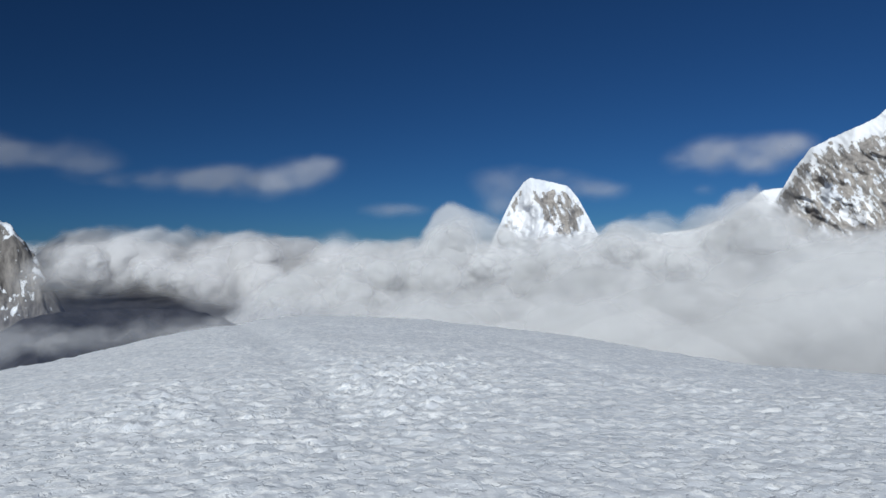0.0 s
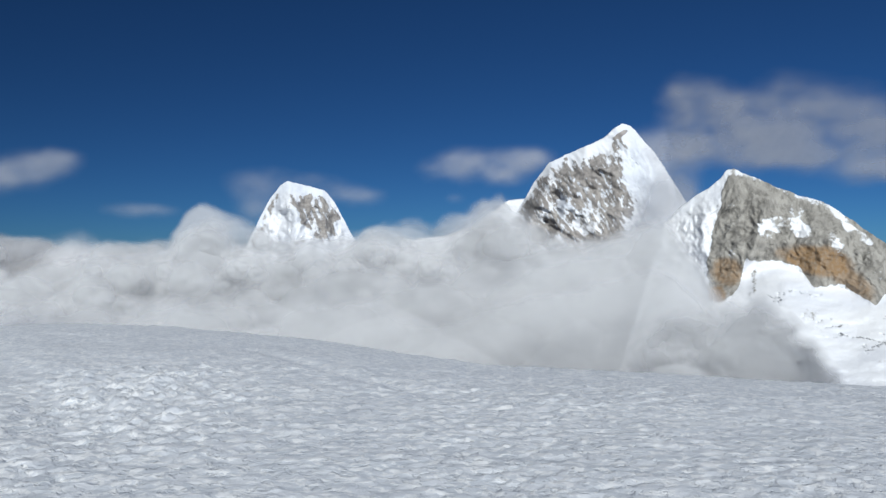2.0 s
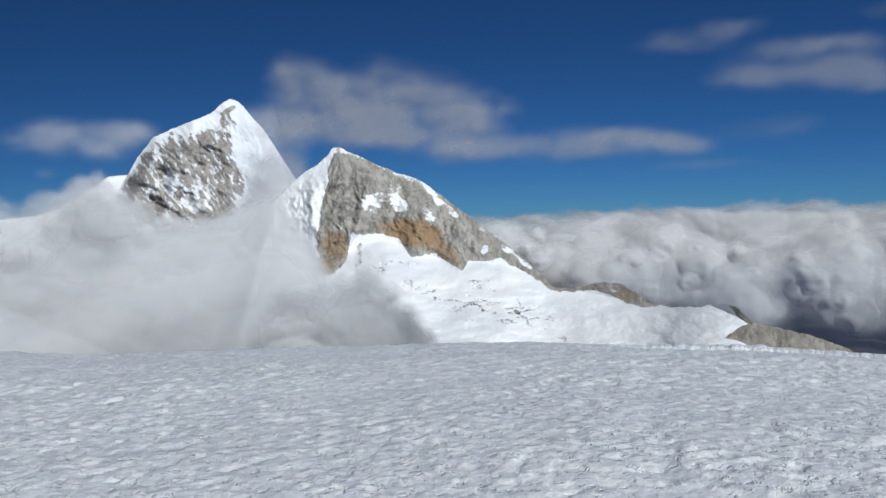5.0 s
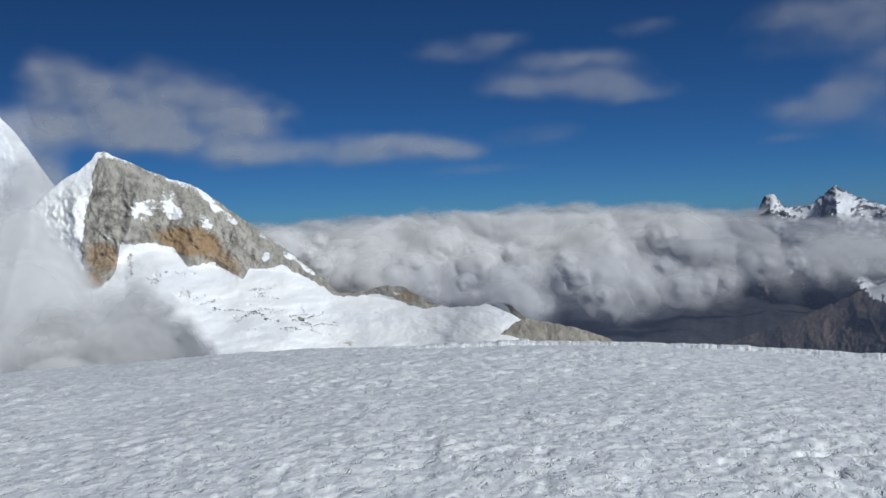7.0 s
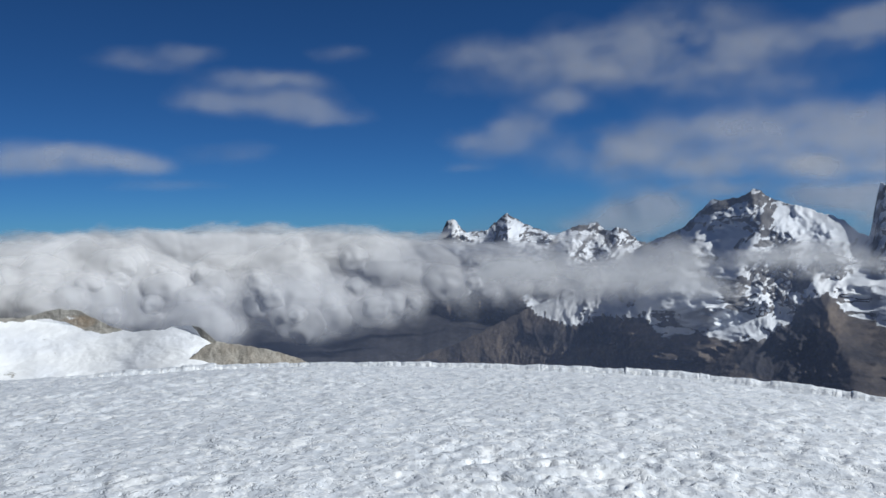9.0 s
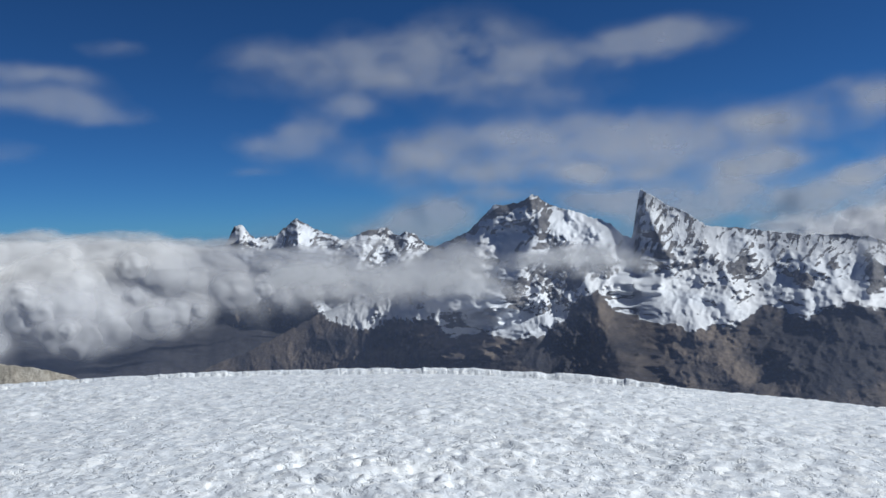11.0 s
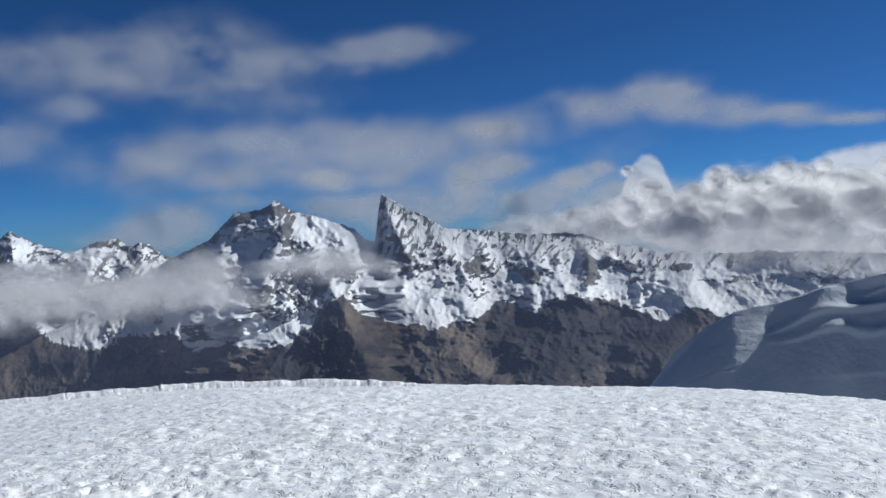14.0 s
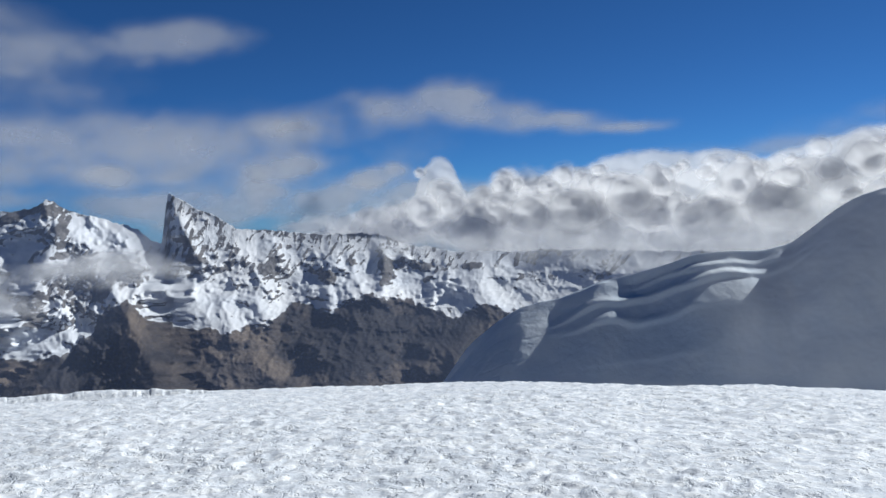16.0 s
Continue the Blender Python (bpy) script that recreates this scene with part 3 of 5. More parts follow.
mountain([("pyramid_peak", "pyramid-shaped snowy rock peak rising out of mist", "mountain", [("rock_flank", before(5.6)), ("snow_face", before(7.2)), ("rock_face", everywhere)])], GREY,
         [(1.5, -3.5), (3.0, -0.9), (3.75, 0.67), (4.2, 1.6), (4.8, 2.85), (5.6, 3.9), (6.1, 4.25), (6.6, 4.1), (7.6, 3.85), (8.6, 3.6), (9.2, 2.87), (9.8, 1.7), (10.6, 0.2), (12.5, -3.0)],
         -6.0, [(0, 3000)], 1.5, 12.5, 240, 220, paint_pyramid, lean=0.75, big=(60, 150), mid=(14, 45), fine=(5, 14), seed=1.0, jag=0.08,
         spurs=[(110, 1.5, [(6.1, 4.2), (6.6, 2.0), (6.7, -2)]), (60, 0.9, [(8.5, 3.5), (8.6, 1.0), (9, -2)])])


# the great peak
def paint_great(A, E, up, n, top):
    streak = fbm((A + 0.62 * E) * 4.2, (E - 0.62 * A) * 0.9, 5.0, 5, 0.6) + 0.6 * fbm((A + 0.62 * E) * 11.0, (E - 0.62 * A) * 2.4, 8.0, 3, 0.6)
    edge = np.interp(E, [-2, 0.4, 2, 3.1, 5.1, 7.0], [28.0, 28.6, 29.4, 29.3, 28.9, 28.3]) + 1.1 * n[1] + 0.7 * n[2]
    crust = 0.25 + 0.55 * step(22.0, 26.5, A)
    rock = step(edge + 0.7, edge - 0.5, A) * step(crust - 0.4, crust + 0.7, top - E + 0.9 * n[1] + 0.5 * n[2])
    rock = rock * (1 - 0.6 * blobs(A, E, [(24.9, 2.6, 0.9, 0.8, 60, 0.8), (26.6, 1.6, 1.3, 0.8, 60, 0.9), (23.7, 3.3, 0.35, 1.3, -35, 0.6), (25.0, 0.6, 1.0, 0.6, 60, 0.5), (27.5, 3.6, 0.5, 0.5, 0, 0.5)], n[3], 0.8))
    cap = blobs(A, E, [(28.7, 7.25, 0.55, 0.16, 30, 0.8)], n[1], 0.3)
    return 0.98 - rock * (0.78 + 1.2 * streak) - cap + 0.12 * n[2], 0.12 + 0 * A, 1.0 + 0 * A


mountain([("great_peak", "tall grey rock and snow peak with cloud on its shoulder", "mountain", [("rock_face", before(29.2)), ("snow_face", everywhere)])], GREY,
         [(17.5, -4.0), (19.5, -1.8), (20.4, 0.1), (21.2, 1.4), (22.2, 2.9), (22.9, 4.1), (23.9, 5.45), (24.6, 5.8), (26.2, 6.46), (27.6, 7.05), (28.2, 7.65), (28.8, 7.98), (29.3, 7.85), (29.7, 7.45), (30.3, 6.7), (31.0, 5.9), (32.1, 4.1), (33.0, 2.6), (34.5, 1.3), (36.5, -2)],
         -6.0, [(17, 2300), (28.5, 2220), (36, 2320)], 17.5, 36.5, 360, 230, paint_great, lean=0.7, big=(34, 120), mid=(8, 42), fine=(5, 14), seed=2.0, jag=0.08, tilt=0.62,
         spurs=[(40, 2.6, [(28.6, 7.6), (29.0, 5.0), (29.5, 1.5), (29.8, -3)]), (70, 1.3, [(24.2, 5.4), (23.0, 2.5), (21.8, -1)]), (45, 1.0, [(26.4, 6.3), (25.4, 3.5), (24.2, 0)])])

mountain([("far_snow_shoulder", "low snow shoulder between two peaks, half in mist", "mountain", [("snow_face", everywhere)])], GREY,
         [(12, -2.0), (14.8, 0.3), (17.0, 0.55), (19.0, 1.2), (21.1, 2.95), (22.4, 3.05), (24.0, 2.0), (26, 0)], -5.0, [(0, 2750)], 12, 26, 160, 70, lambda A, E, up, n, top: (1.1 + 0.3 * n[1], 0.1 + 0 * A, 1 + 0 * A),
         lean=1.3, big=(20, 140), mid=(6, 40), fine=(1, 14), seed=3.0, jag=0.05)


# the rocky peak and the glacier under it
CLIFF_FOOT = [(30, -1.0), (33.4, -1.6), (34.1, -2.4), (34.35, -3.8), (35.2, -4.0), (36.2, -3.0), (36.6, -1.1), (38.5, -1.1), (39.9, -1.5), (40.6, -2.8), (41.3, -2.75), (42.2, -2.4), (43.3, -3.3), (44.2, -3.9), (44.6, -3.1), (46.0, -3.2), (46.8, -3.0), (48.3, -3.9),
              (50.3, -5.2), (51.5, -5.4), (52.7, -5.25), (54.0, -5.5), (55.2, -6.1), (56.3, -6.4), (57.2, -6.35), (58.0, -6.0), (61.6, -5.9), (62.2, -6.8), (65, -9)]


def cliff_foot(A):
    return curve(CLIFF_FOOT, A, 0.12) + 0.14 * fbm(A * 2.2, 0 * A, 4.0, 4, 0.6)


def glacier_shape(A, E, top):
    below = np.maximum(curve(CLIFF_FOOT, A, 2.5) - E, 0)
    x, y = np.radians(A) * 1000, np.radians(E) * 1000
    crack = step(0.03, 0.0, np.abs(fbm(x / 42, y / 13, 3.0, 4, 0.55))) * blobs(A, E, [(47.5, -6.7, 2.6, 0.8, -15, 1.0), (43.5, -6.0, 2.6, 0.7, -12, 0.7), (39.2, -3.5, 1.7, 0.35, 8, 1.0), (41.8, -5.2, 2.0, 0.5, -20, 0.6), (45.6, -4.8, 1.4, 0.4, -10, 0.6)], fbm(A * 0.9, E * 0.9, 5.0, 3), 0.6)
    swell = 9 * fbm(x / 75, y / 30, 6.0, 3) + 4.0 * fbm(x / 24, y / 12, 2.0, 3)
    wet = step(-0.3, 0.9, curve(CLIFF_FOOT, A, 0.9) - E)
    return -30 * below + wet * (-swell + 6.0 * crack)


def paint_rocky(A, E, up, n, top):
    below = cliff_foot(A) - E
    snow = step(-0.05, 0.10, below + 0.10 * n[2])
    shoulder = np.interp(E, [-4, -1.2, 0.8, 2.6, 4.6], [34.3, 34.35, 34.7, 35.2, 35.5])
    snow = snow + 1.0 * step(shoulder + 0.2, shoulder - 0.2, A + 0.5 * n[2])
    snow = snow + 0.62 * step(0.75, 0.12, top - E + 0.6 * n[1] + 0.4 * n[2]) * (1 - 0.7 * step(42, 43.5, A))
    snow = snow + blobs(A, E, [(39.0, 1.15, 1.6, 0.6, -14, 0.55), (37.9, 0.8, 0.6, 0.9, 20, 0.42), (40.8, 0.5, 1.2, 0.5, -20, 0.42), (39.5, 2.1, 0.9, 0.4, -18, 0.35), (37.4, -0.6, 0.35, 0.25, 0, 0.5),
                               (45.75, -2.35, 0.3, 0.42, -20, 0.7), (44.4, -2.0, 0.25, 0.5, 30, 0.6), (45.6, -1.0, 0.8, 0.25, -38, 0.5), (47.4, -2.5, 0.9, 0.25, -38, 0.5), (43.2, 0.5, 0.8, 0.25, -36, 0.45), (48.6, -3.5, 0.6, 0.2, -38, 0.5),
                               (54.6, -5.25, 0.5, 0.3, 0, 0.3)], n[1], 0.8)
    snow = snow + 0.75 * (n[2] - 0.06) + 0.3 * (up - 0.5) * step(0.6, 0.2, below)
    tone = blobs(A, E, [(35.55, -1.9, 0.8, 0.85, 0, 0.75), (34.9, -3.5, 0.5, 0.6, 0, 1.0), (40.6, -1.1, 1.9, 0.8, -12, 1.0), (42.8, -2.5, 1.2, 0.7, -35, 0.7), (34.3, -8.0, 0.5, 0.9, 0, 0.9), (55.0, -5.6, 0.9, 0.4, 0, 0.45)], n[3], 0.6)
    snow = snow - 1.3 * blobs(A, E, [(34.3, -7.8, 0.45, 0.9, 0, 1.0), (47.9, -6.75, 0.22, 0.1, -30, 0.7), (46.9, -6.0, 0.25, 0.5, 35, 0.35)], n[3], 0.4)
    return snow, np.clip(tone, 0, 1), 1.0 + 0 * A


def on_cliff(lo, hi):
    return lambda a, e: (a >= lo) & (a < hi) & (e > cliff_foot(a))


mountain([("rocky_peak", "grey and ochre rock peak with snow on its shoulder", "mountain", [("snow_shoulder", on_cliff(0, 34.8)), ("summit_cliff", on_cliff(34.8, 38.0)), ("ochre_cliff", on_cliff(38.0, 43.4)), ("rock_ridge", on_cliff(43.4, 50.6))]),
          ("rock_outcrop", "small brown rock outcrop in the glacier", "rock", [("rock_face", on_cliff(52.6, 57.3))]),
          ("glacier", "bright white glacier with fine crevasses below the cliffs", "glacier", [("icefall", before(50.6)), ("snow_hump", everywhere)])], OCHRE,
         [(28, -10.5), (30.0, -4.0), (31.5, 1.2), (32.7, 2.42), (33.6, 3.14), (34.6, 3.75), (35.2, 4.35), (35.5, 4.75), (35.9, 4.8), (36.4, 4.5), (37.2, 4.2), (38.3, 3.64), (39.9, 2.95), (40.85, 2.66), (41.6, 2.3), (42.5, 1.65), (44.5, 0.09), (46.4, -1.45), (48.3, -2.93), (49.8, -4.4), (50.4, -5.1),
          (51.4, -5.15), (52.5, -5.0), (53.7, -4.68), (55.0, -4.85), (55.8, -5.4), (57.2, -6.2), (58.4, -6.4), (60.2, -6.35), (61.0, -6.15), (62.2, -6.3), (63.2, -7.2), (66, -10)],
         -11.0, [(30, 1120), (36, 1098), (43, 1092), (50, 1050), (57, 980), (63, 880)], 28, 66, 700, 280, paint_rocky, lean=0.42, bow=1.0, big=(16, 60), mid=(7, 22), fine=(3.0, 8), seed=4.0, jag=0.10, shape=glacier_shape, back=160.0, broad=3.0, calm=lambda A, E: 1 - 0.95 * step(-0.5, 0.5, curve(CLIFF_FOOT, A, 0.6) - E),
         spurs=[(8, 1.6, [(35.5, 4.6), (36.4, 2.0), (36.0, -1.0)]), (14, 0.7, [(37.8, 2.6), (37.4, 0.5), (37.0, -1)]), (18, 1.0, [(42.6, 1.3), (41.0, -0.6), (40.8, -2.4)]), (12, 0.9, [(44.0, -0.4), (43.6, -2.4), (44.1, -3.6)])])

mountain([("rock_rib", "low brown rock rib at the end of a glacier", "rock", [("rock_face", everywhere)])], OCHRE,
         [(60.5, -9.4), (61.6, -8.3), (62.6, -7.55), (63.4, -7.35), (64.4, -7.55), (66.7, -8.0), (69.0, -8.8), (73.0, -11.5)], -13.0, [(0, 842)], 60.5, 73, 160, 60,
         lambda A, E, up, n, top: (-0.3 + 0.4 * n[2], 0.10 + 0.3 * n[1], 1 + 0 * A), lean=1.2, big=(6, 40), mid=(4, 16), fine=(1.5, 6), seed=11.0, jag=0.08, back=120.0)


# the serrated range behind and the long range before it
SNOWLINE = [(68, -4.5), (79.7, -4.6), (83.5, -4.6), (85.5, -6.0), (87.1, -6.7), (89.6, -6.0), (92.0, -5.8), (93.1, -7.2), (96.8, -7.4), (99.4, -7.5), (101.2, -6.2), (102.2, -4.6), (103.6, -4.6), (104.6, -5.6), (107.7, -6.5), (110.3, -6.9), (112.3, -6.6), (114.3, -5.1),
            (116.6, -5.9), (119.3, -4.85), (122.9, -5.8), (125, -6.6), (127.2, -6.0), (128.6, -6.3), (135, -6.4), (156, -6.4)]


def paint_range(A, E, up, n, top):
    line = curve(SNOWLINE, A, 0.25) - 0.25 + 0.35 * n[0] + 0.6 * n[1] + 0.35 * n[2]
    cold = step(-0.30, 0.30, E - line)
    drop = step(113, 116, A)
    on_spire = step(105.8, 106.2, A) * step(111.5, 110.2, A) * step(-2.4, -1.4, E)
    rock = 1.15 * step(0.70, 0.42, up + 0.45 * n[1] + 0.55 * n[2] + 0.10 * drop + 0.10 * step(91, 89, A) + 0.35 * on_spire)
    flute = fbm((A - 0.22 * E) * 5.0, E * 0.7, 3.0, 4, 0.6)
    rock = rock + blobs(A, E, [(96.6, 0.85, 1.6, 0.42, 24, 0.9), (99.3, 1.5, 0.7, 0.55, -30, 0.8), (100.0, 0.35, 0.65, 0.9, -25, 0.9), (98.1, -4.4, 0.9, 0.9, 20, 0.7), (100.6, -3.8, 1.7, 1.1, 0, 0.5), (102.2, -3.6, 0.6, 0.9, -30, 0.7), (98.6, -0.8, 0.4, 1.0, -15, 0.4),
                               (107.8, -2.1, 1.0, 0.5, -10, 0.75), (112.4, -3.1, 0.7, 0.4, 25, 0.8), (111.6, -4.4, 0.5, 0.4, 30, 0.7), (116.6, -3.9, 0.7, 0.7, -20, 0.75), (118.2, -2.9, 0.5, 0.3, 0, 0.7)], n[1], 1.0)
    rock = rock + blobs(A, E, [(120.4, -3.2, 0.5, 0.9, 15, 0.8), (120.3, -4.5, 0.4, 0.35, 0, 0.8), (123.3, -3.5, 1.2, 0.55, 0, 0.8), (123.3, -4.4, 0.5, 0.3, 20, 0.8), (126.5, -3.6, 0.8, 0.35, 0, 0.8), (130.6, -3.1, 1.3, 0.6, 15, 0.6), (129.8, -4.9, 1.0, 0.3, 30, 0.6), (132.0, -4.6, 0.5, 0.3, 0, 0.6), (136, -3.9, 1.5, 0.5, 20, 0.5)], n[1], 1.0)
    rock = rock + 0.66 * on_spire * step(-0.02, 0.30, flute + 0.12)
    rock = rock + 0.8 * step(112.5, 114, A) * step(127, 124, A) * step(1.3, 0.5, top - E) * step(0.05, 0.30, flute + 0.5 * n[2])
    slant = fbm((A - 0.8 * E) * 2.4, (E + 0.8 * A) * 0.7, 4.0, 4, 0.6)
    rock = rock + 0.75 * step(0.10, 0.30, slant + 0.5 * n[2]) * step(-1.0, 1.0, E + 4.2) 
    rock = rock - blobs(A, E, [(102.4, -0.2, 1.9, 1.1, -20, 1.2), (107.6, -4.4, 3.0, 1.1, -8, 1.3), (97.2, -0.9, 1.4, 1.2, 0, 0.8), (94.8, -5.0, 1.8, 1.1, 0, 0.9), (124.5, -5.2, 5, 0.7, 0, 0.7), (96.5, -6.4, 2.6, 0.7, 0, 0.7)], n[1], 0.8)
    snow = cold * (1.1 - np.clip(rock, 0, 1.2) * 0.95)
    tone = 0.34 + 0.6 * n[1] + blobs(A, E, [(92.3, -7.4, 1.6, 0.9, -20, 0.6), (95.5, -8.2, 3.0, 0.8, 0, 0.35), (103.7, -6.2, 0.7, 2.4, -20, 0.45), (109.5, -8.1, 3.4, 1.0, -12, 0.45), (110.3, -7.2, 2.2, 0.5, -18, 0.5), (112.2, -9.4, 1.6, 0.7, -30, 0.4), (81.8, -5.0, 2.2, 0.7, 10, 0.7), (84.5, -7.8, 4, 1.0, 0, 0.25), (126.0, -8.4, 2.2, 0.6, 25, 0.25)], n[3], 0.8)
    # cloud shadow on right slopes and a buttress's shaded side, painted as dark tone
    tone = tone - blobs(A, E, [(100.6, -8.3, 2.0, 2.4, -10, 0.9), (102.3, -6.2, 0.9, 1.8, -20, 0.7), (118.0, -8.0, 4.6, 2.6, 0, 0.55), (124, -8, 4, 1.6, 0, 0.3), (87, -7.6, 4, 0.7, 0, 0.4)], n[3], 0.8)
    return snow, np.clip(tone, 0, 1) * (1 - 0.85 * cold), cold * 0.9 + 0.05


mountain([("serrated_range", "row of jagged snowy summits in the distance", "mountain", [("summit", before(80.4)), ("summit", before(86.0)), ("summit", everywhere)])], RANGE,
         [(69, -5), (74, -3.4), (76.5, -2.5), (78.3, -1.0), (79.0, 0.35), (79.4, 0.55), (79.9, 0.04), (80.4, -0.5), (81.7, -0.3), (82.5, 0.4), (83.1, 0.88), (83.7, 0.4), (84.4, 0.15), (86.0, -0.65), (87.2, -0.4), (88.0, -0.02), (89.2, 0.08), (89.8, -0.37), (90.8, -0.24), (91.9, -1.1), (93.5, -1.8), (98, -4.0)],
         -9.0, [(70, 3980), (98, 3800)], 69, 98, 460, 160, paint_range, lean=1.05, big=(80, 190), mid=(30, 70), fine=(10, 24), seed=5.0, jag=0.20,
         spurs=[(110, 1.3, [(79.4, 0.5), (79.6, -3)]), (140, 1.5, [(83.1, 0.8), (83.8, -1.5), (83.4, -4)]), (120, 1.4, [(88.0, 0.0), (87.2, -2.0), (87.0, -3.5)]), (90, 1.0, [(90.6, -0.3), (90.6, -3)]), (150, 2.2, [(79.0, -5.0), (82.0, -4.4), (84.5, -5.6)])])

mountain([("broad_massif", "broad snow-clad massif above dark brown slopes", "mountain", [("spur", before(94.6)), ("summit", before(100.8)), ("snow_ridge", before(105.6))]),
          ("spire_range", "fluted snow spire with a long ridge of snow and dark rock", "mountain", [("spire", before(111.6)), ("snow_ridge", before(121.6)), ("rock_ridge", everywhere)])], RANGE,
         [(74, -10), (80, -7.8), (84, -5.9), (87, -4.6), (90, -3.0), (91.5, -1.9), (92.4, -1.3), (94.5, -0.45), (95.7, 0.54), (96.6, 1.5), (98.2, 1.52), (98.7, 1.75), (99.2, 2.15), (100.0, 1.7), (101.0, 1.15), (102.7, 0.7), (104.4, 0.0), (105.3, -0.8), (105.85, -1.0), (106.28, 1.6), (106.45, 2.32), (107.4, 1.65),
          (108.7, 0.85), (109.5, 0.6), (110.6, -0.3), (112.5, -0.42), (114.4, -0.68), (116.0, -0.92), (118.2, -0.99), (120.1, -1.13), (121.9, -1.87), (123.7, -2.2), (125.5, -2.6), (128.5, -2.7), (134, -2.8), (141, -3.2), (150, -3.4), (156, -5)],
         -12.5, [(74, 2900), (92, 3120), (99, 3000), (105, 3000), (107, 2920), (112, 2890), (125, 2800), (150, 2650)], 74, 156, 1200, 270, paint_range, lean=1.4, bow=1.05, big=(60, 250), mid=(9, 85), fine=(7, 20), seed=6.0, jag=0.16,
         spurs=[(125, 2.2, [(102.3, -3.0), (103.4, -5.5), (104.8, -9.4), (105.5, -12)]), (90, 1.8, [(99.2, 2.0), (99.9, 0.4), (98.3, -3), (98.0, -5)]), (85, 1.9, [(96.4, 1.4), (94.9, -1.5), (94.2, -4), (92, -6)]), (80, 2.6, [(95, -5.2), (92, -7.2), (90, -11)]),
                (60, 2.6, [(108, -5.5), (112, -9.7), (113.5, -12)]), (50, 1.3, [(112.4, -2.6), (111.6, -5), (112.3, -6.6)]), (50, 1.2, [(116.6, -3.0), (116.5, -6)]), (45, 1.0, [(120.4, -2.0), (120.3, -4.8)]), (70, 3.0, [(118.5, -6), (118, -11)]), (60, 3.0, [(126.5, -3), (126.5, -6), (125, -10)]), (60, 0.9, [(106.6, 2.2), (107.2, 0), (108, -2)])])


# ---- ice dome ----
def ice_dome():
    edge = [(119.0, -16.0), (123.7, -11.9), (126.0, -9.0), (128.0, -7.5), (129.6, -6.62), (132.3, -6.1), (135.0, -5.05), (137.3, -4.6), (139.9, -3.9), (141.3, -3.4), (143.5, -3.25), (145.5, -3.3),
            (147.2, -2.9), (148.6, -1.83), (149.9, -0.8), (151.1, -0.1), (152.6, 0.35), (157, 1.2), (168, 1.0), (180, -4.0)]
    a, s = np.linspace(119.5, 178, 420), np.linspace(0, 1, 240)
    A, S = np.meshgrid(a, s, indexing="ij")
    top = curve(edge, A)
    back = 330 + 25 * step(140, 156, A)
    R = 275 + (back - 275) * S
    X, Y = R * np.sin(np.radians(A)), R * np.cos(np.radians(A))
    crest = EYE + back * np.tan(np.radians(top))
    foot = np.minimum(-78 - 0.1 * (A - 125), crest - 3)
    # an even flank that rounds off only near its top
    u = 0.72 * S + 0.28 * np.sin(S * math.pi / 2)
    Z = foot + (crest - foot) * u
    fade = step(0.0, 0.12, S) * step(1.0, 0.95, S)
    # ledges where the ice has slid and broken: short faces in front, long soft treads behind
    for s0, tilt_s, lo, hi, high in ((0.44, 0.012, 132, 146, 0.9), (0.66, -0.006, 130, 146, 2.6), (0.80, 0.006, 130, 150, 3.2), (0.91, 0.0, 135, 150, 2.4), (0.24, -0.012, 136, 149, 1.6)):
        line = s0 + tilt_s * (A - (lo + hi) / 2) + 0.07 * fbm(A * 0.20, S * 0 + s0 * 40, 1.0, 3)
        x = S - line
        tread = np.where(x < 0, np.exp(-(x / 0.013) ** 2), np.exp(-(x / 0.05) ** 2))
        Z = Z + fade * 0.46 * high * tread * step(lo, lo + 6, A) * step(hi, hi - 7, A)
    Z = Z + fade * 5.5 * fbm(X * 0.022, Y * 0.022, 6.0, 3) + fade * 0.5 * fbm(X * 0.08, Y * 0.08, 2.0, 3)
    crack = step(0.08, 0.0, np.abs(fbm(A * 0.5, S * 9.0, 1.0, 4))) * step(131.5, 128, A)
    Z = Z - fade * crack * 0.4
    back_z = np.linspace(0, 1, 40)[None, :]
    A2 = np.repeat(a[:, None], 40, 1)
    R2 = (back[:, -1:]) + back_z * 160
    Z2 = Z[:, -1:] - back_z ** 1.2 * 190
    pts = np.concatenate([np.stack([X, Y, Z], -1), np.stack([R2 * np.sin(np.radians(A2)), R2 * np.cos(np.radians(A2)), Z2], -1)[:, 1:]], 1)
    drop = np.array([[0, 0, -160.0]])
    pts = np.concatenate([pts[:, :1] + drop, pts], 1)
    return in_parts("ice_dome", "shaded blue-white glacier dome with benches and crevasses", "glacier", pts, a, ICE, [("crevassed_flank", 128.0), ("ice_bench", 147.2), ("snow_crown", 180)])


ice_dome()


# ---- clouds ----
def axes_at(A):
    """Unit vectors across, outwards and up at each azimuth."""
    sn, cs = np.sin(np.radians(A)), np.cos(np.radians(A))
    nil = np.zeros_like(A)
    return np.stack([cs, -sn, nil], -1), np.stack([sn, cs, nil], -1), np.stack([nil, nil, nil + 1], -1)


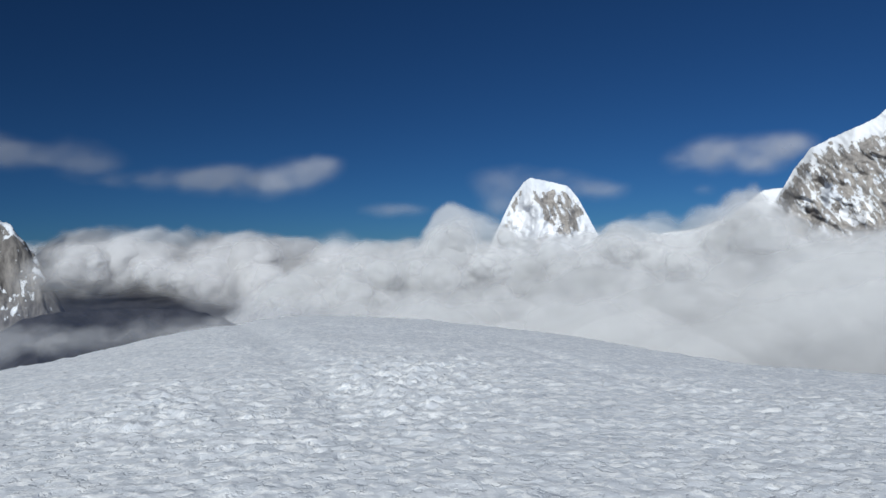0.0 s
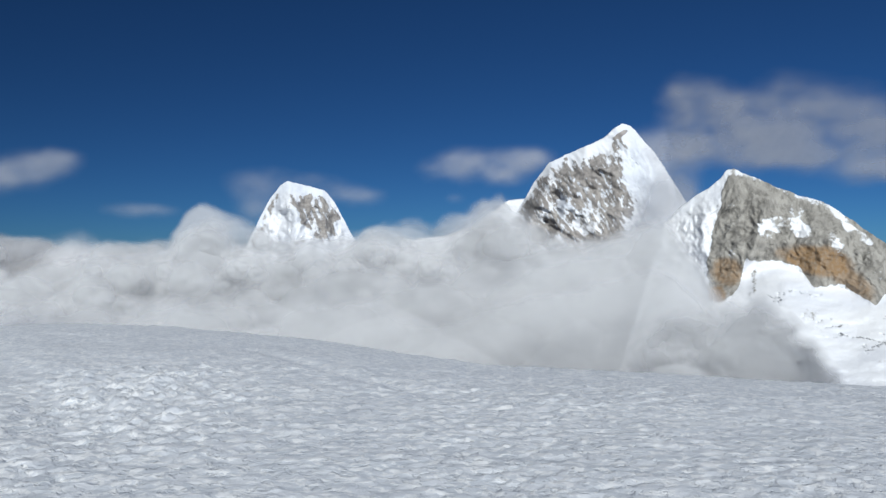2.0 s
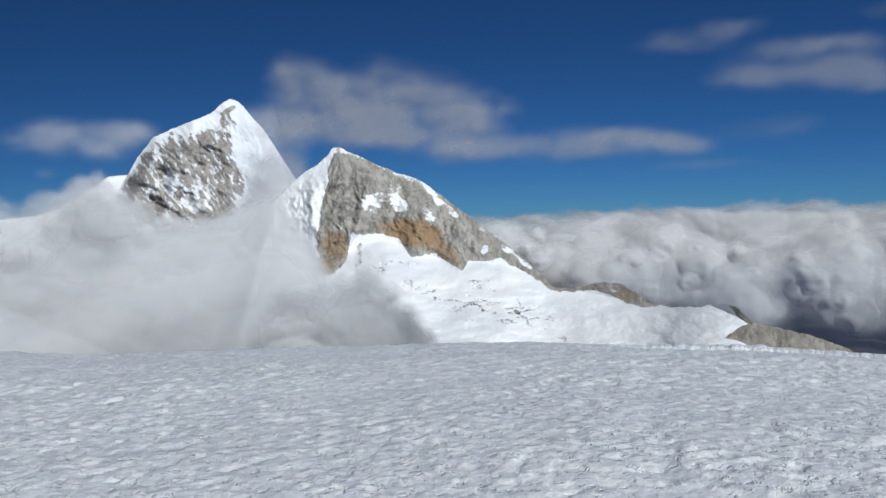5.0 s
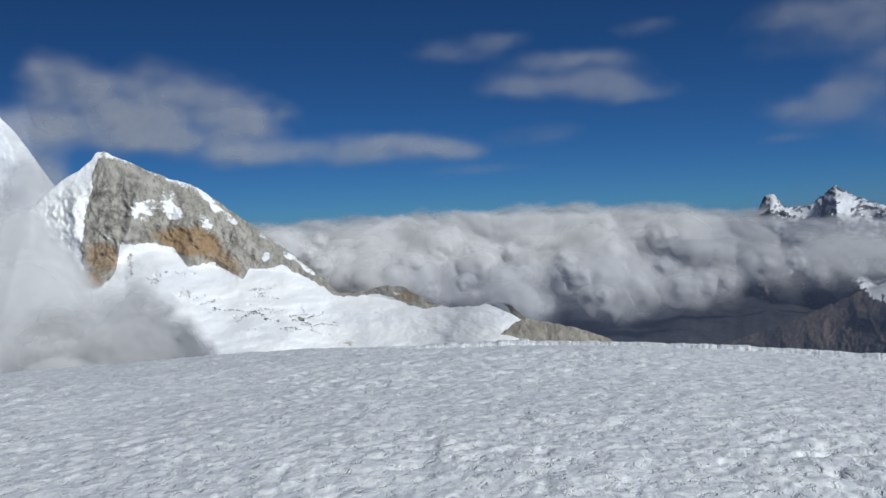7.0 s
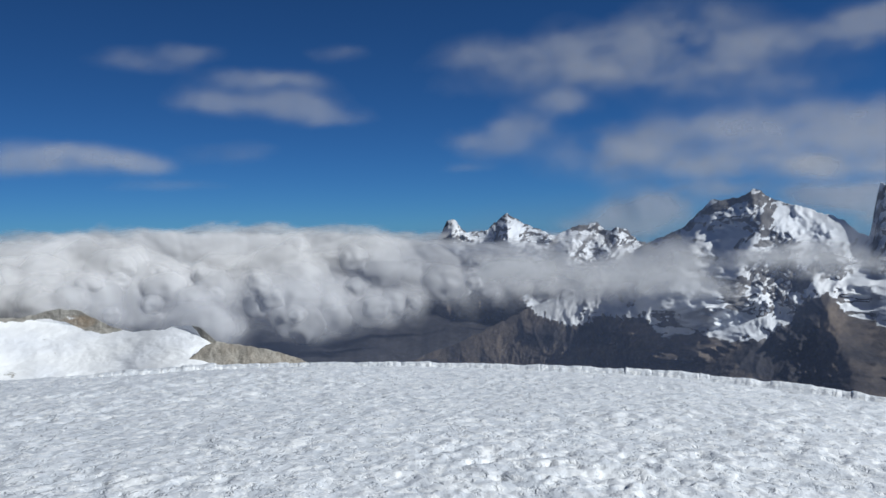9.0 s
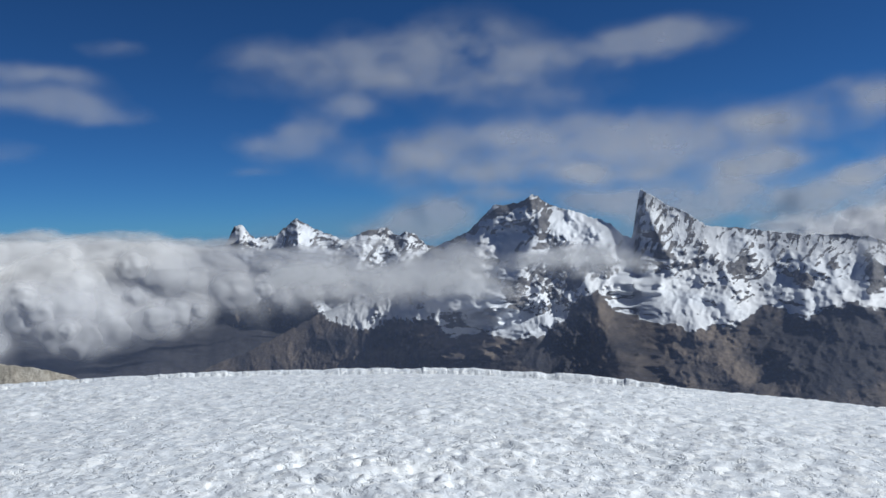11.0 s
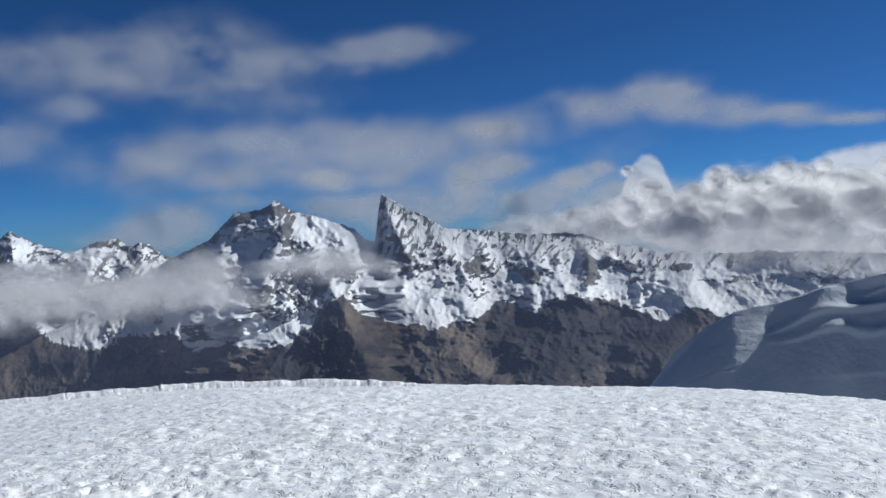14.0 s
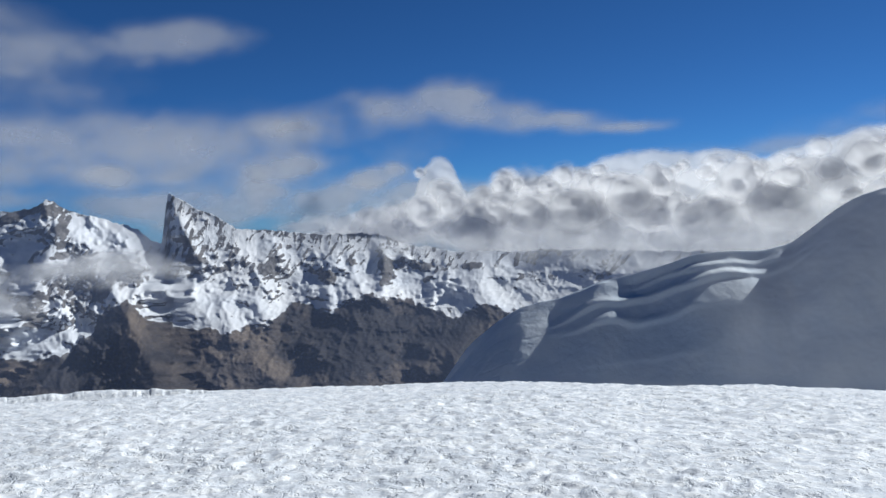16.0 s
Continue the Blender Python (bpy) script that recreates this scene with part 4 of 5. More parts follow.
def veil(parent, A, E, R, D, D_behind, gap, material, even=False):
    """One layer of vapour: its points, its density and the way in which the density falls off, by which it takes the light."""
    X, Y, Z = R * np.sin(np.radians(A)), R * np.cos(np.radians(A)), EYE + R * np.tan(np.radians(E))
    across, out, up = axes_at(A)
    soft = D
    for _ in range(2):
        pad = np.pad(soft, 1, mode="edge")
        soft = (pad[:-2, 1:-1] + pad[2:, 1:-1] + pad[1:-1, :-2] + pad[1:-1, 2:] + 2 * soft) / 6
    ga = np.gradient(soft, axis=0) / np.maximum(np.gradient(R * np.radians(A), axis=0), 1e-3)
    ge = np.gradient(soft, axis=1) / np.maximum(np.gradient(Z, axis=1), 1e-3)
    gr = (D_behind - D) / gap
    n = -(ga[..., None] * across + ge[..., None] * up + gr[..., None] * out)
    size = np.linalg.norm(n, axis=-1, keepdims=True)
    n = n / np.maximum(size, 1e-9) * np.clip(1.8 * size / np.median(size[size > 1e-6]) if (size > 1e-6).any() else size, 0, 1)
    ob = new("veil", grid_mesh("veil", [np.stack([X, Y, Z], -1)], material, density=[D], lean=None if even else n))
    ob.parent = parent
    return ob


def cloud_bank(name, label, material, tops, bottoms, r0, depth, slices=8, lump=90.0, soft=(0.8, 1.4), ends=3.0, thick=0.4, ragged=1.0, recede=1.0, na=170, ne=56, seed=0.0, flat=1.0, edge=0.75, skew=0.0):
    """A bank of vapour between the heights tops and bottoms (points of az, el), laid in veils one behind another.
    recede: how much lower, in degrees, its near side stands than its far side; flat: how much wider than high its heaps are."""
    a0, a1 = tops[0][0], tops[-1][0]
    a, v = np.linspace(a0, a1, na), np.linspace(0, 1, ne)
    A, V = np.meshgrid(a, v, indexing="ij")
    top, bot = curve(tops, A), curve(bottoms, A)
    E = bot - 0.3 + (top - bot + 0.9) * V

    def reach(f):
        return (r0 + depth * f) * (1 + math.tan(radians(skew)) * np.radians(A - a0))

    def density(f):
        R = reach(f)
        X, Y, Z = R * np.sin(np.radians(A)), R * np.cos(np.radians(A)), EYE + R * np.tan(np.radians(E))
        inside = np.minimum.reduce([(top - recede * (1 - f) - E) / soft[0], (E - bot) / soft[1], (A - a0) / ends, (a1 - A) / ends, 0 * A + 1.3])
        x, y, z = X / lump / flat, Y / lump / flat, Z / lump + seed
        n = 0.9 * billow(x * 0.8, y * 0.8, z * 0.8, 4, 0.5) + 0.7 * fbm(x * 0.4, y * 0.4, z * 0.4 + 7, 3) - 0.42
        return step(0.1, 0.1 + edge, inside * 0.75 + ragged * n) * step(-0.5, 0.3, inside) * thick

    bank = tagged(new(name), label, "cloud")
    layers = [density(k / max(slices - 1, 1)) for k in range(slices + 1)]
    for k in range(slices):
        f = k / max(slices - 1, 1)
        veil(bank, A, E, reach(f), layers[k], layers[k + 1], depth / max(slices - 1, 1) + 1.0, material)
    return bank


def cloud_heaps(name, label, material, tops, bottoms, r0, depth, rows=4, lump=3.0, bulge=50.0, soft=0.5, recede=2.0, ends=3.0, thick=0.93, seed=0.0, skew=0.0, under=0.0, gain=0.40, lobe=1.5):
    """A bank of rounded heaps, in rows one behind another, each row swelling towards the front and thinning out at its fringe.
    lump: width of a heap in degrees; bulge: its depth in metres; recede: how much lower the front row stands; under: how far the
    foot lies back under the brow."""
    a0, a1 = tops[0][0], tops[-1][0]
    bank = tagged(new(name), label, "cloud")
    for k in range(rows):
        f = k / max(rows - 1, 1)
        a = np.linspace(a0, a1, int((a1 - a0) * 8))
        span = max(curve(tops, a) - curve(bottoms, a)) + 1.0
        A, V = np.meshgrid(a, np.linspace(0, 1, int(span * 8)), indexing="ij")
        top, bot = curve(tops, A), curve(bottoms, A)
        sway = fbm(a / lump * 0.55, 0 * a + seed, 9.0 * k, 2)[:, None]
        top = top - recede * (1 - f) * (1 + 1.2 * sway) - 0.25
        E = bot - 0.4 + (top - bot + 1.3) * V
        u, w = A / lump, E / lump * 1.25
        u, w = u + 0.25 * fbm(u, w, seed + 5 * k, 2), w + 0.25 * fbm(u + 9, w, seed + 5 * k, 2)
        h, amp = 0.0, 1.0
        for o in range(4):
            h = h + amp * puffs(u * 2.05 ** o + 0.37 * o, w * 2.05 ** o, int(seed) * 3 + 5 * k + o)
            amp *= gain
        h = h / (1 + gain)
        for _ in range(1):
            pad = np.pad(h, 1, mode="edge")
            h = (pad[:-2, 1:-1] + pad[2:, 1:-1] + pad[1:-1, :-2] + pad[1:-1, 2:] + 2 * h) / 6
        edge = (top - E) / soft + (1.9 * (h - 0.62) + 0.5 * fbm(u * 3, w * 3, seed, 3)) * lobe * min(1.0, 0.5 / soft + 0.35)
        foot = (E - bot) / 1.6 + 0.8 * fbm(u * 0.9, w * 0.9, seed + 3 + 2.3 * k, 3)
        side = np.minimum(A - a0, a1 - A) / ends + 0.5 * fbm(u, w, seed + 6, 3)
        D = step(0, 1.0, edge) * step(0.1, 1.1, foot) * step(0.0, 0.8, side) * step(0, 0.5, np.minimum(A - a0, a1 - A) / ends) * step(0, 0.06, V) * thick
        R = (r0 + depth * f) * (1 + math.tan(radians(skew)) * np.radians(A - a0)) + 0.6 * depth / rows * V ** 2 - bulge * h + under * (1 - V)
        pts = np.stack([R * np.sin(np.radians(A)), R * np.cos(np.radians(A)), EYE + R * np.tan(np.radians(E))], -1)
        new("cloud_layer", grid_mesh("cloud_layer", [pts], material, density=[D])).parent = bank
    return bank


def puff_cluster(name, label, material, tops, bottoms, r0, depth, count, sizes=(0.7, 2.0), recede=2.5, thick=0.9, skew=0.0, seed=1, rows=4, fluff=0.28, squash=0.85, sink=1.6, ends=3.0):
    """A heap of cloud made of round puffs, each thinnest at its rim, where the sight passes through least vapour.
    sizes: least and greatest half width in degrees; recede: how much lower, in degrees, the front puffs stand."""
    dice = random.Random(seed)
    a0, a1 = tops[0][0], tops[-1][0]
    bank = tagged(new(name), label, "cloud")
    q, t = np.linspace(0.004, 1, 11), np.linspace(0, 2 * math.pi, 23)
    Q, T = np.meshgrid(q, t, indexing="ij")
    for row in range(rows):
        for i in range(count // rows):
            f = (row + dice.random()) / rows
            az_p = dice.uniform(a0, a1)
            size = sizes[0] + (sizes[1] - sizes[0]) * dice.random() ** 1.6
            top, bot = float(curve(tops, np.array([az_p]))[0]) - recede * (1 - f), float(curve(bottoms, np.array([az_p]))[0])
            if top - size * 0.7 < bot:
                continue
            high = dice.random() ** 0.55
            el_p = bot + (top - 0.75 * size * squash - bot) * high
            r = (r0 + depth * f) * (1 + math.tan(radians(skew)) * radians(az_p - a0))
            wide = r * radians(size)
            swell = 1 + fluff * fbm(Q * np.cos(T) * 1.7 + i * 3.1, Q * np.sin(T) * 1.7, seed + row * 7.0, 3, 0.55)
            rim_r = Q * swell
            bulge = np.sqrt(np.maximum(0, 1 - Q ** 2)) * (1 + 0.8 * fluff * fbm(Q * np.cos(T) * 1.5, Q * np.sin(T) * 1.5 + i * 1.7, seed + 3.0, 2, 0.5))
            A = az_p + size * rim_r * np.cos(T)
            E = el_p + size * squash * rim_r * np.sin(T)
            R = r - 0.8 * wide * bulge
            shell = (np.stack([R * np.sin(np.radians(A)), R * np.cos(np.radians(A)), EYE + R * np.tan(np.radians(E))], -1))
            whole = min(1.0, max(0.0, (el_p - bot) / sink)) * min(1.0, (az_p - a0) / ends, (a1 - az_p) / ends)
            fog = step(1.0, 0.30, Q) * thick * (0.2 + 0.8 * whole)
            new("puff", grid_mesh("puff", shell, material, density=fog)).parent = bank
    return bank


SKEW = 28.0
# far seas of cloud
cloud_bank("cloud_sea", "grey-white sea of cloud filling the valleys", DENSE, [(-45, 0.6), (-30, 0.6), (-20, 0.5), (-10, 0.4), (0, 0.3), (14, 0.2)], [(-45, -2.5), (14, -2.5)], 3300, 1200, 4, 150, (0.5, 1.2), 4, 0.6, seed=1.0, flat=1.6)
cloud_bank("cloud_sea", "white sea of cloud reaching to the horizon", DENSE, [(38, 0.2), (50, 0.3), (58, 0.5), (65, 0.7), (69, 0.6), (73, 0.2), (80, 0.1), (90, -0.4)], [(38, -3.0), (90, -3.0)], 3500, 1200, 4, 130, (0.5, 1.2), 4, 0.6, seed=3.0, flat=1.5, skew=-8.0)
cloud_heaps("cloud_bank", "long grey-white bank of heaped cloud", HEAP, [(-30, -2.5), (-27.5, -1.6), (-26, 0.3), (-24.5, 1.2), (-23, 1.3), (-20, 1.5), (-16, 1.1), (-13, 0.8), (-9, 0.7), (-5.6, 0.2), (2, -0.2)],
            [(-30, -3.4), (-20, -3.6), (-15, -4.6), (2, -5.4)], 2000, 260, 3, 5.0, 60, 0.7, 2.0, 2.0, thick=0.8, seed=2.0, under=220.0, gain=0.33, lobe=1.1)
cloud_heaps("cloud_bank", "billowing white cloud bank with grey underside", HEAP, [(39, -0.8), (45, 0.0), (49, 0.2), (53.4, 0.7), (54.6, 1.2), (56.2, 1.2), (58.5, 0.5), (62, 0.1), (66, 0.3), (70, 0.0), (74, -0.2), (78, -0.8), (82, -1.5), (86, -2.4), (91, -2.2), (96, -2.6)],
            [(39, -4.5), (50, -5.2), (55, -5.8), (60, -7.0), (63, -8.2), (66, -7.4), (70, -7.8), (73, -6.6), (75, -7.0), (78, -5.6), (82, -5.0), (88, -5.4), (96, -4.6)], 1900, 260, 3, 5.0, 60, 0.7, 2.2, 2.5, thick=0.8, seed=4.0, skew=SKEW, under=200.0, gain=0.33, lobe=1.1)
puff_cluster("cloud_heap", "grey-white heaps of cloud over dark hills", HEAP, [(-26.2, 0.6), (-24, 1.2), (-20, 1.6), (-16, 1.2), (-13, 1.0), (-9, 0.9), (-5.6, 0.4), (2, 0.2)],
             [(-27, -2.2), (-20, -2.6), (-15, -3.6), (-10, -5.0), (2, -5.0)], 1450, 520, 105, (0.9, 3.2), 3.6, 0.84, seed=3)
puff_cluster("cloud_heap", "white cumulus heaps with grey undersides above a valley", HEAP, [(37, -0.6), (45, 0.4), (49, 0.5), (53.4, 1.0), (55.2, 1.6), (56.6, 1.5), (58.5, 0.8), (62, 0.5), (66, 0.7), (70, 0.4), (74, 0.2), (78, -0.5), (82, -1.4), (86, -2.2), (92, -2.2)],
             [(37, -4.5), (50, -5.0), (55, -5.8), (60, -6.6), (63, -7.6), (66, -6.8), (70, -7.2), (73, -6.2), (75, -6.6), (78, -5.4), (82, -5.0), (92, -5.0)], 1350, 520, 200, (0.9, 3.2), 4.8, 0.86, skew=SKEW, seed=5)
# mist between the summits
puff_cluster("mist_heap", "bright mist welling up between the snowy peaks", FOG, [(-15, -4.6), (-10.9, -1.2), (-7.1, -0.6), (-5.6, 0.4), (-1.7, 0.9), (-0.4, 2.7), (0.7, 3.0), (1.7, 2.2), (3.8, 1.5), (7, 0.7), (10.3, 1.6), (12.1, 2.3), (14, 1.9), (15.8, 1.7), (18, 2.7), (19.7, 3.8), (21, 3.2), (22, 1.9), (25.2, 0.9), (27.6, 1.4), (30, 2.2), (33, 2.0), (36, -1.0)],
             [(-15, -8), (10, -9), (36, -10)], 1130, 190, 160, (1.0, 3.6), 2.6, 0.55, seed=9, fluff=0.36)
cloud_heaps("mist_bank", "pale mist welling up round the rocky peaks", FOG, [(-17, -5.4), (-13.6, -3.2), (-10.9, -1.6), (-7.1, -1.0), (-5.6, 0.2), (-1.7, 0.6), (-0.4, 2.5), (0.7, 2.8), (1.7, 2.0), (3.8, 1.3), (7, 0.5), (10.3, 1.2), (12.1, 2.1), (14, 1.7), (15.8, 1.4), (18, 2.5), (19.7, 3.6), (21, 3.2), (22, 1.5), (25.2, 0.3), (27.6, 1.0), (30, 1.6), (33, 2.0), (36, 0.0)],
            [(-17, -9), (10, -10), (36, -11)], 1230, 300, 3, 5.0, 40, 0.8, 1.6, 3.0, thick=0.7, seed=5.0, gain=0.33, under=100.0, lobe=1.1)
cloud_heaps("mist_bank", "soft grey mist drifting before the glacier foot", FOG, [(-14, -5.6), (-10, -4.4), (-4, -3.0), (2, -2.2), (8, -1.8), (14, -0.8), (20, -0.2), (25, 0.2), (28, 1.4), (31.8, 3.0), (33, 2.0), (34, 0.0), (35, -2.6), (37.3, -4.4), (39.4, -6.0), (40.4, -7.0), (43, -9.5)],
            [(-14, -11.5), (43, -14)], 560, 130, 3, 8.0, 16, 2.2, 1.8, 2.0, thick=0.5, seed=6.0, gain=0.2, under=30.0)
cloud_bank("mist_band", "thin band of mist across a snow face", MIST, [(97.0, -2.0), (99, -1.3), (101.7, -0.8), (104.4, -0.9), (108, -2.0)], [(97.0, -3.2), (103, -3.8), (108, -3.6)], 2250, 60, 4, 60, (0.9, 0.9), 2.0, 0.36, 0.9, 0.3, 90, 40, seed=7.0, flat=2.0)
cloud_bank("mist_band", "grey mist hanging along the foot of the range", MIST, [(80, -1.8), (84, -1.2), (88, -1.6), (91.6, -1.0), (94, -0.4), (99, -1.6)], [(80, -4.4), (90, -5.4), (99, -5.2)], 2320, 150, 4, 60, (1.0, 1.4), 3.0, 0.33, 0.9, 0.5, 110, 48, seed=8.0, flat=1.6)
cloud_heaps("cumulus_bank", "white cumulus heaped along a mountain ridge", PUFF, [(112, 0.2), (118, 0.7), (121.5, 1.2), (122.8, 1.8), (123.3, 3.5), (124.4, 4.3), (125.5, 3.6), (126.1, 1.9), (127.7, 2.2), (128.4, 3.2), (129.4, 3.6), (130.6, 2.7), (132, 3.3), (134, 3.7), (140, 3.7), (147.4, 3.6), (152, 4.4), (160, 5), (170, 4)],
            [(112, -1.6), (118, -2.6), (123, -2.8), (130, -4.6), (140, -7.0), (150, -7.0), (170, -7)], 3330, 120, 2, 4.4, 50, 0.6, 1.0, 4.0, thick=0.8, seed=19.0, gain=0.34, under=60.0, lobe=1.0)
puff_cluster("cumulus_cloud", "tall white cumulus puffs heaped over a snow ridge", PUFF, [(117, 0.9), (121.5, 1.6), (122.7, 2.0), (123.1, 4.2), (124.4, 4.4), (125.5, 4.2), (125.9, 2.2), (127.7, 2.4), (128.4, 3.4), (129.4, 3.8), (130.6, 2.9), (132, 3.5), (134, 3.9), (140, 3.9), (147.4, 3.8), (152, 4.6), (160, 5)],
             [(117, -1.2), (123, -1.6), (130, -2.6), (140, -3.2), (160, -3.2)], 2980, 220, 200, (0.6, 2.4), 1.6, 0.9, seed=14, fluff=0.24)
cloud_bank("mist_bank", "grey mist sinking over a snow ridge", MIST, [(118, -1.2), (123, -0.2), (128, 0.2), (135, -0.4), (145, 0.0), (158, 1.0)], [(118, -2.4), (124, -3.4), (130, -4.0), (140, -4.4), (158, -5)], 2150, 120, 4, 60, (1.6, 1.8), 4.0, 0.16, 1.0, 0.5, 120, 40, seed=12.0, flat=1.4)
# single blue-tinted sheets that imitate airlight over the slopes behind them
cloud_bank("airlight_sheet", "thin blue-tinted sheet standing in for airlight before the range", AIRLIGHT, [(52, -2.0), (70, -1.0), (82, 2.5), (98, 4.5), (110, 4.5), (122, 2.5), (134, 1.0), (158, 1.0)], [(52, -14), (100, -15), (158, -15)], 1230, 10, 1, 200, (3.0, 2.0), 4.0, 0.20, 0.15, 0.0, 90, 30, seed=10.0, skew=10.0)
cloud_bank("airlight_sheet", "thin blue-tinted sheet standing in for airlight before dark hills", AIRLIGHT, [(-40, -2.0), (-24, -2.0), (-12, -3.0), (-4, -4.5)], [(-40, -12), (-4, -12)], 640, 10, 1, 200, (2.0, 2.0), 4.0, 0.16, 0.15, 0.0, 60, 30, seed=18.0)
cloud_bank("mist_patch", "thin mist blowing over an ice dome", MIST, [(141, -2.0), (146, 1.0), (150, 3.0), (156, 4.0), (164, 3.0)], [(141, -13), (164, -14)], 170, 12, 2, 14, (3.0, 2.0), 4.0, 0.03, 0.9, 0.5, 80, 50, seed=14.0)
cloud_bank("mist_patch", "shreds of mist before dark hills", MIST, [(-34, -4.0), (-26, -4.2), (-21, -4.6), (-16, -4.4), (-10, -5.0)], [(-34, -7.5), (-10, -7.5)], 700, 60, 3, 34, (0.9, 1.2), 3.0, 0.22, 1.3, 0.4, 100, 40, seed=15.0, flat=1.5)
cloud_heaps("shadow_mist", "grey drift of mist in front of an ochre cliff", FOG, [(28, -6.5), (31, -4.6), (34.2, -3.6), (36.0, -3.0), (37.5, -3.2), (39.0, -4.2), (40.5, -5.8), (43.5, -9.0), (46, -10)], [(28, -12.5), (46, -12.5)], 480, 30, 2, 4.0, 10, 2.6, 0.4, 5.0, thick=0.6, seed=13.0, under=70.0, gain=0.3)


def sky_cloud(name, label, puffy, r=4300.0, opacity=0.8, seed=0.0, grain=3.2):
    """A high cloud of soft lobes (az, el, half width, half height, weight) that run together, with ragged fringes, in veils."""
    p = np.array(puffy)
    a = np.arange((p[:, 0] - 2.0 * p[:, 2]).min(), (p[:, 0] + 2.0 * p[:, 2]).max(), 0.18)
    e = np.arange((p[:, 1] - 2.2 * p[:, 3]).min(), (p[:, 1] + 2.2 * p[:, 3]).max(), 0.16)
    A, E = np.meshgrid(a, e, indexing="ij")
    U = A + 0.8 * fbm(A / 4.0, E / 2.4, seed, 3)
    W = E + 0.5 * fbm(A / 4.0, E / 2.4, seed + 31, 3)
    body = np.zeros_like(A)
    for a0, e0, wa, we, weight in puffy:
        body = 1 - (1 - body) * (1 - weight * np.exp(-0.85 * ((U - a0) / wa) ** 2 - 0.85 * ((W - e0) / we) ** 2))
    rim_in = np.minimum.reduce([A - a[0], a[-1] - A, E - e[0], e[-1] - E])

    def density(k):
        f = fbm(A / grain / 1.5, E / grain, seed + 0.12 * k, 5, 0.52)
        return step(0.05, 1.15, body * (1.05 + 1.3 * f) + 0.06 * f) * step(0, 0.8, rim_in) * np.minimum(opacity * 0.62, 0.85)

    cloud = tagged(new(name), label, "cloud", group="high clouds")
    lean = r * np.radians(E - e[0]) * 0.45
    thin = [density(k) * 0.62 for k in range(3)]
    for k in range(2):
        veil(cloud, A, E, r + lean + 90.0 * k, thin[k], thin[k + 1], 90.0, WISP, True)
    return cloud


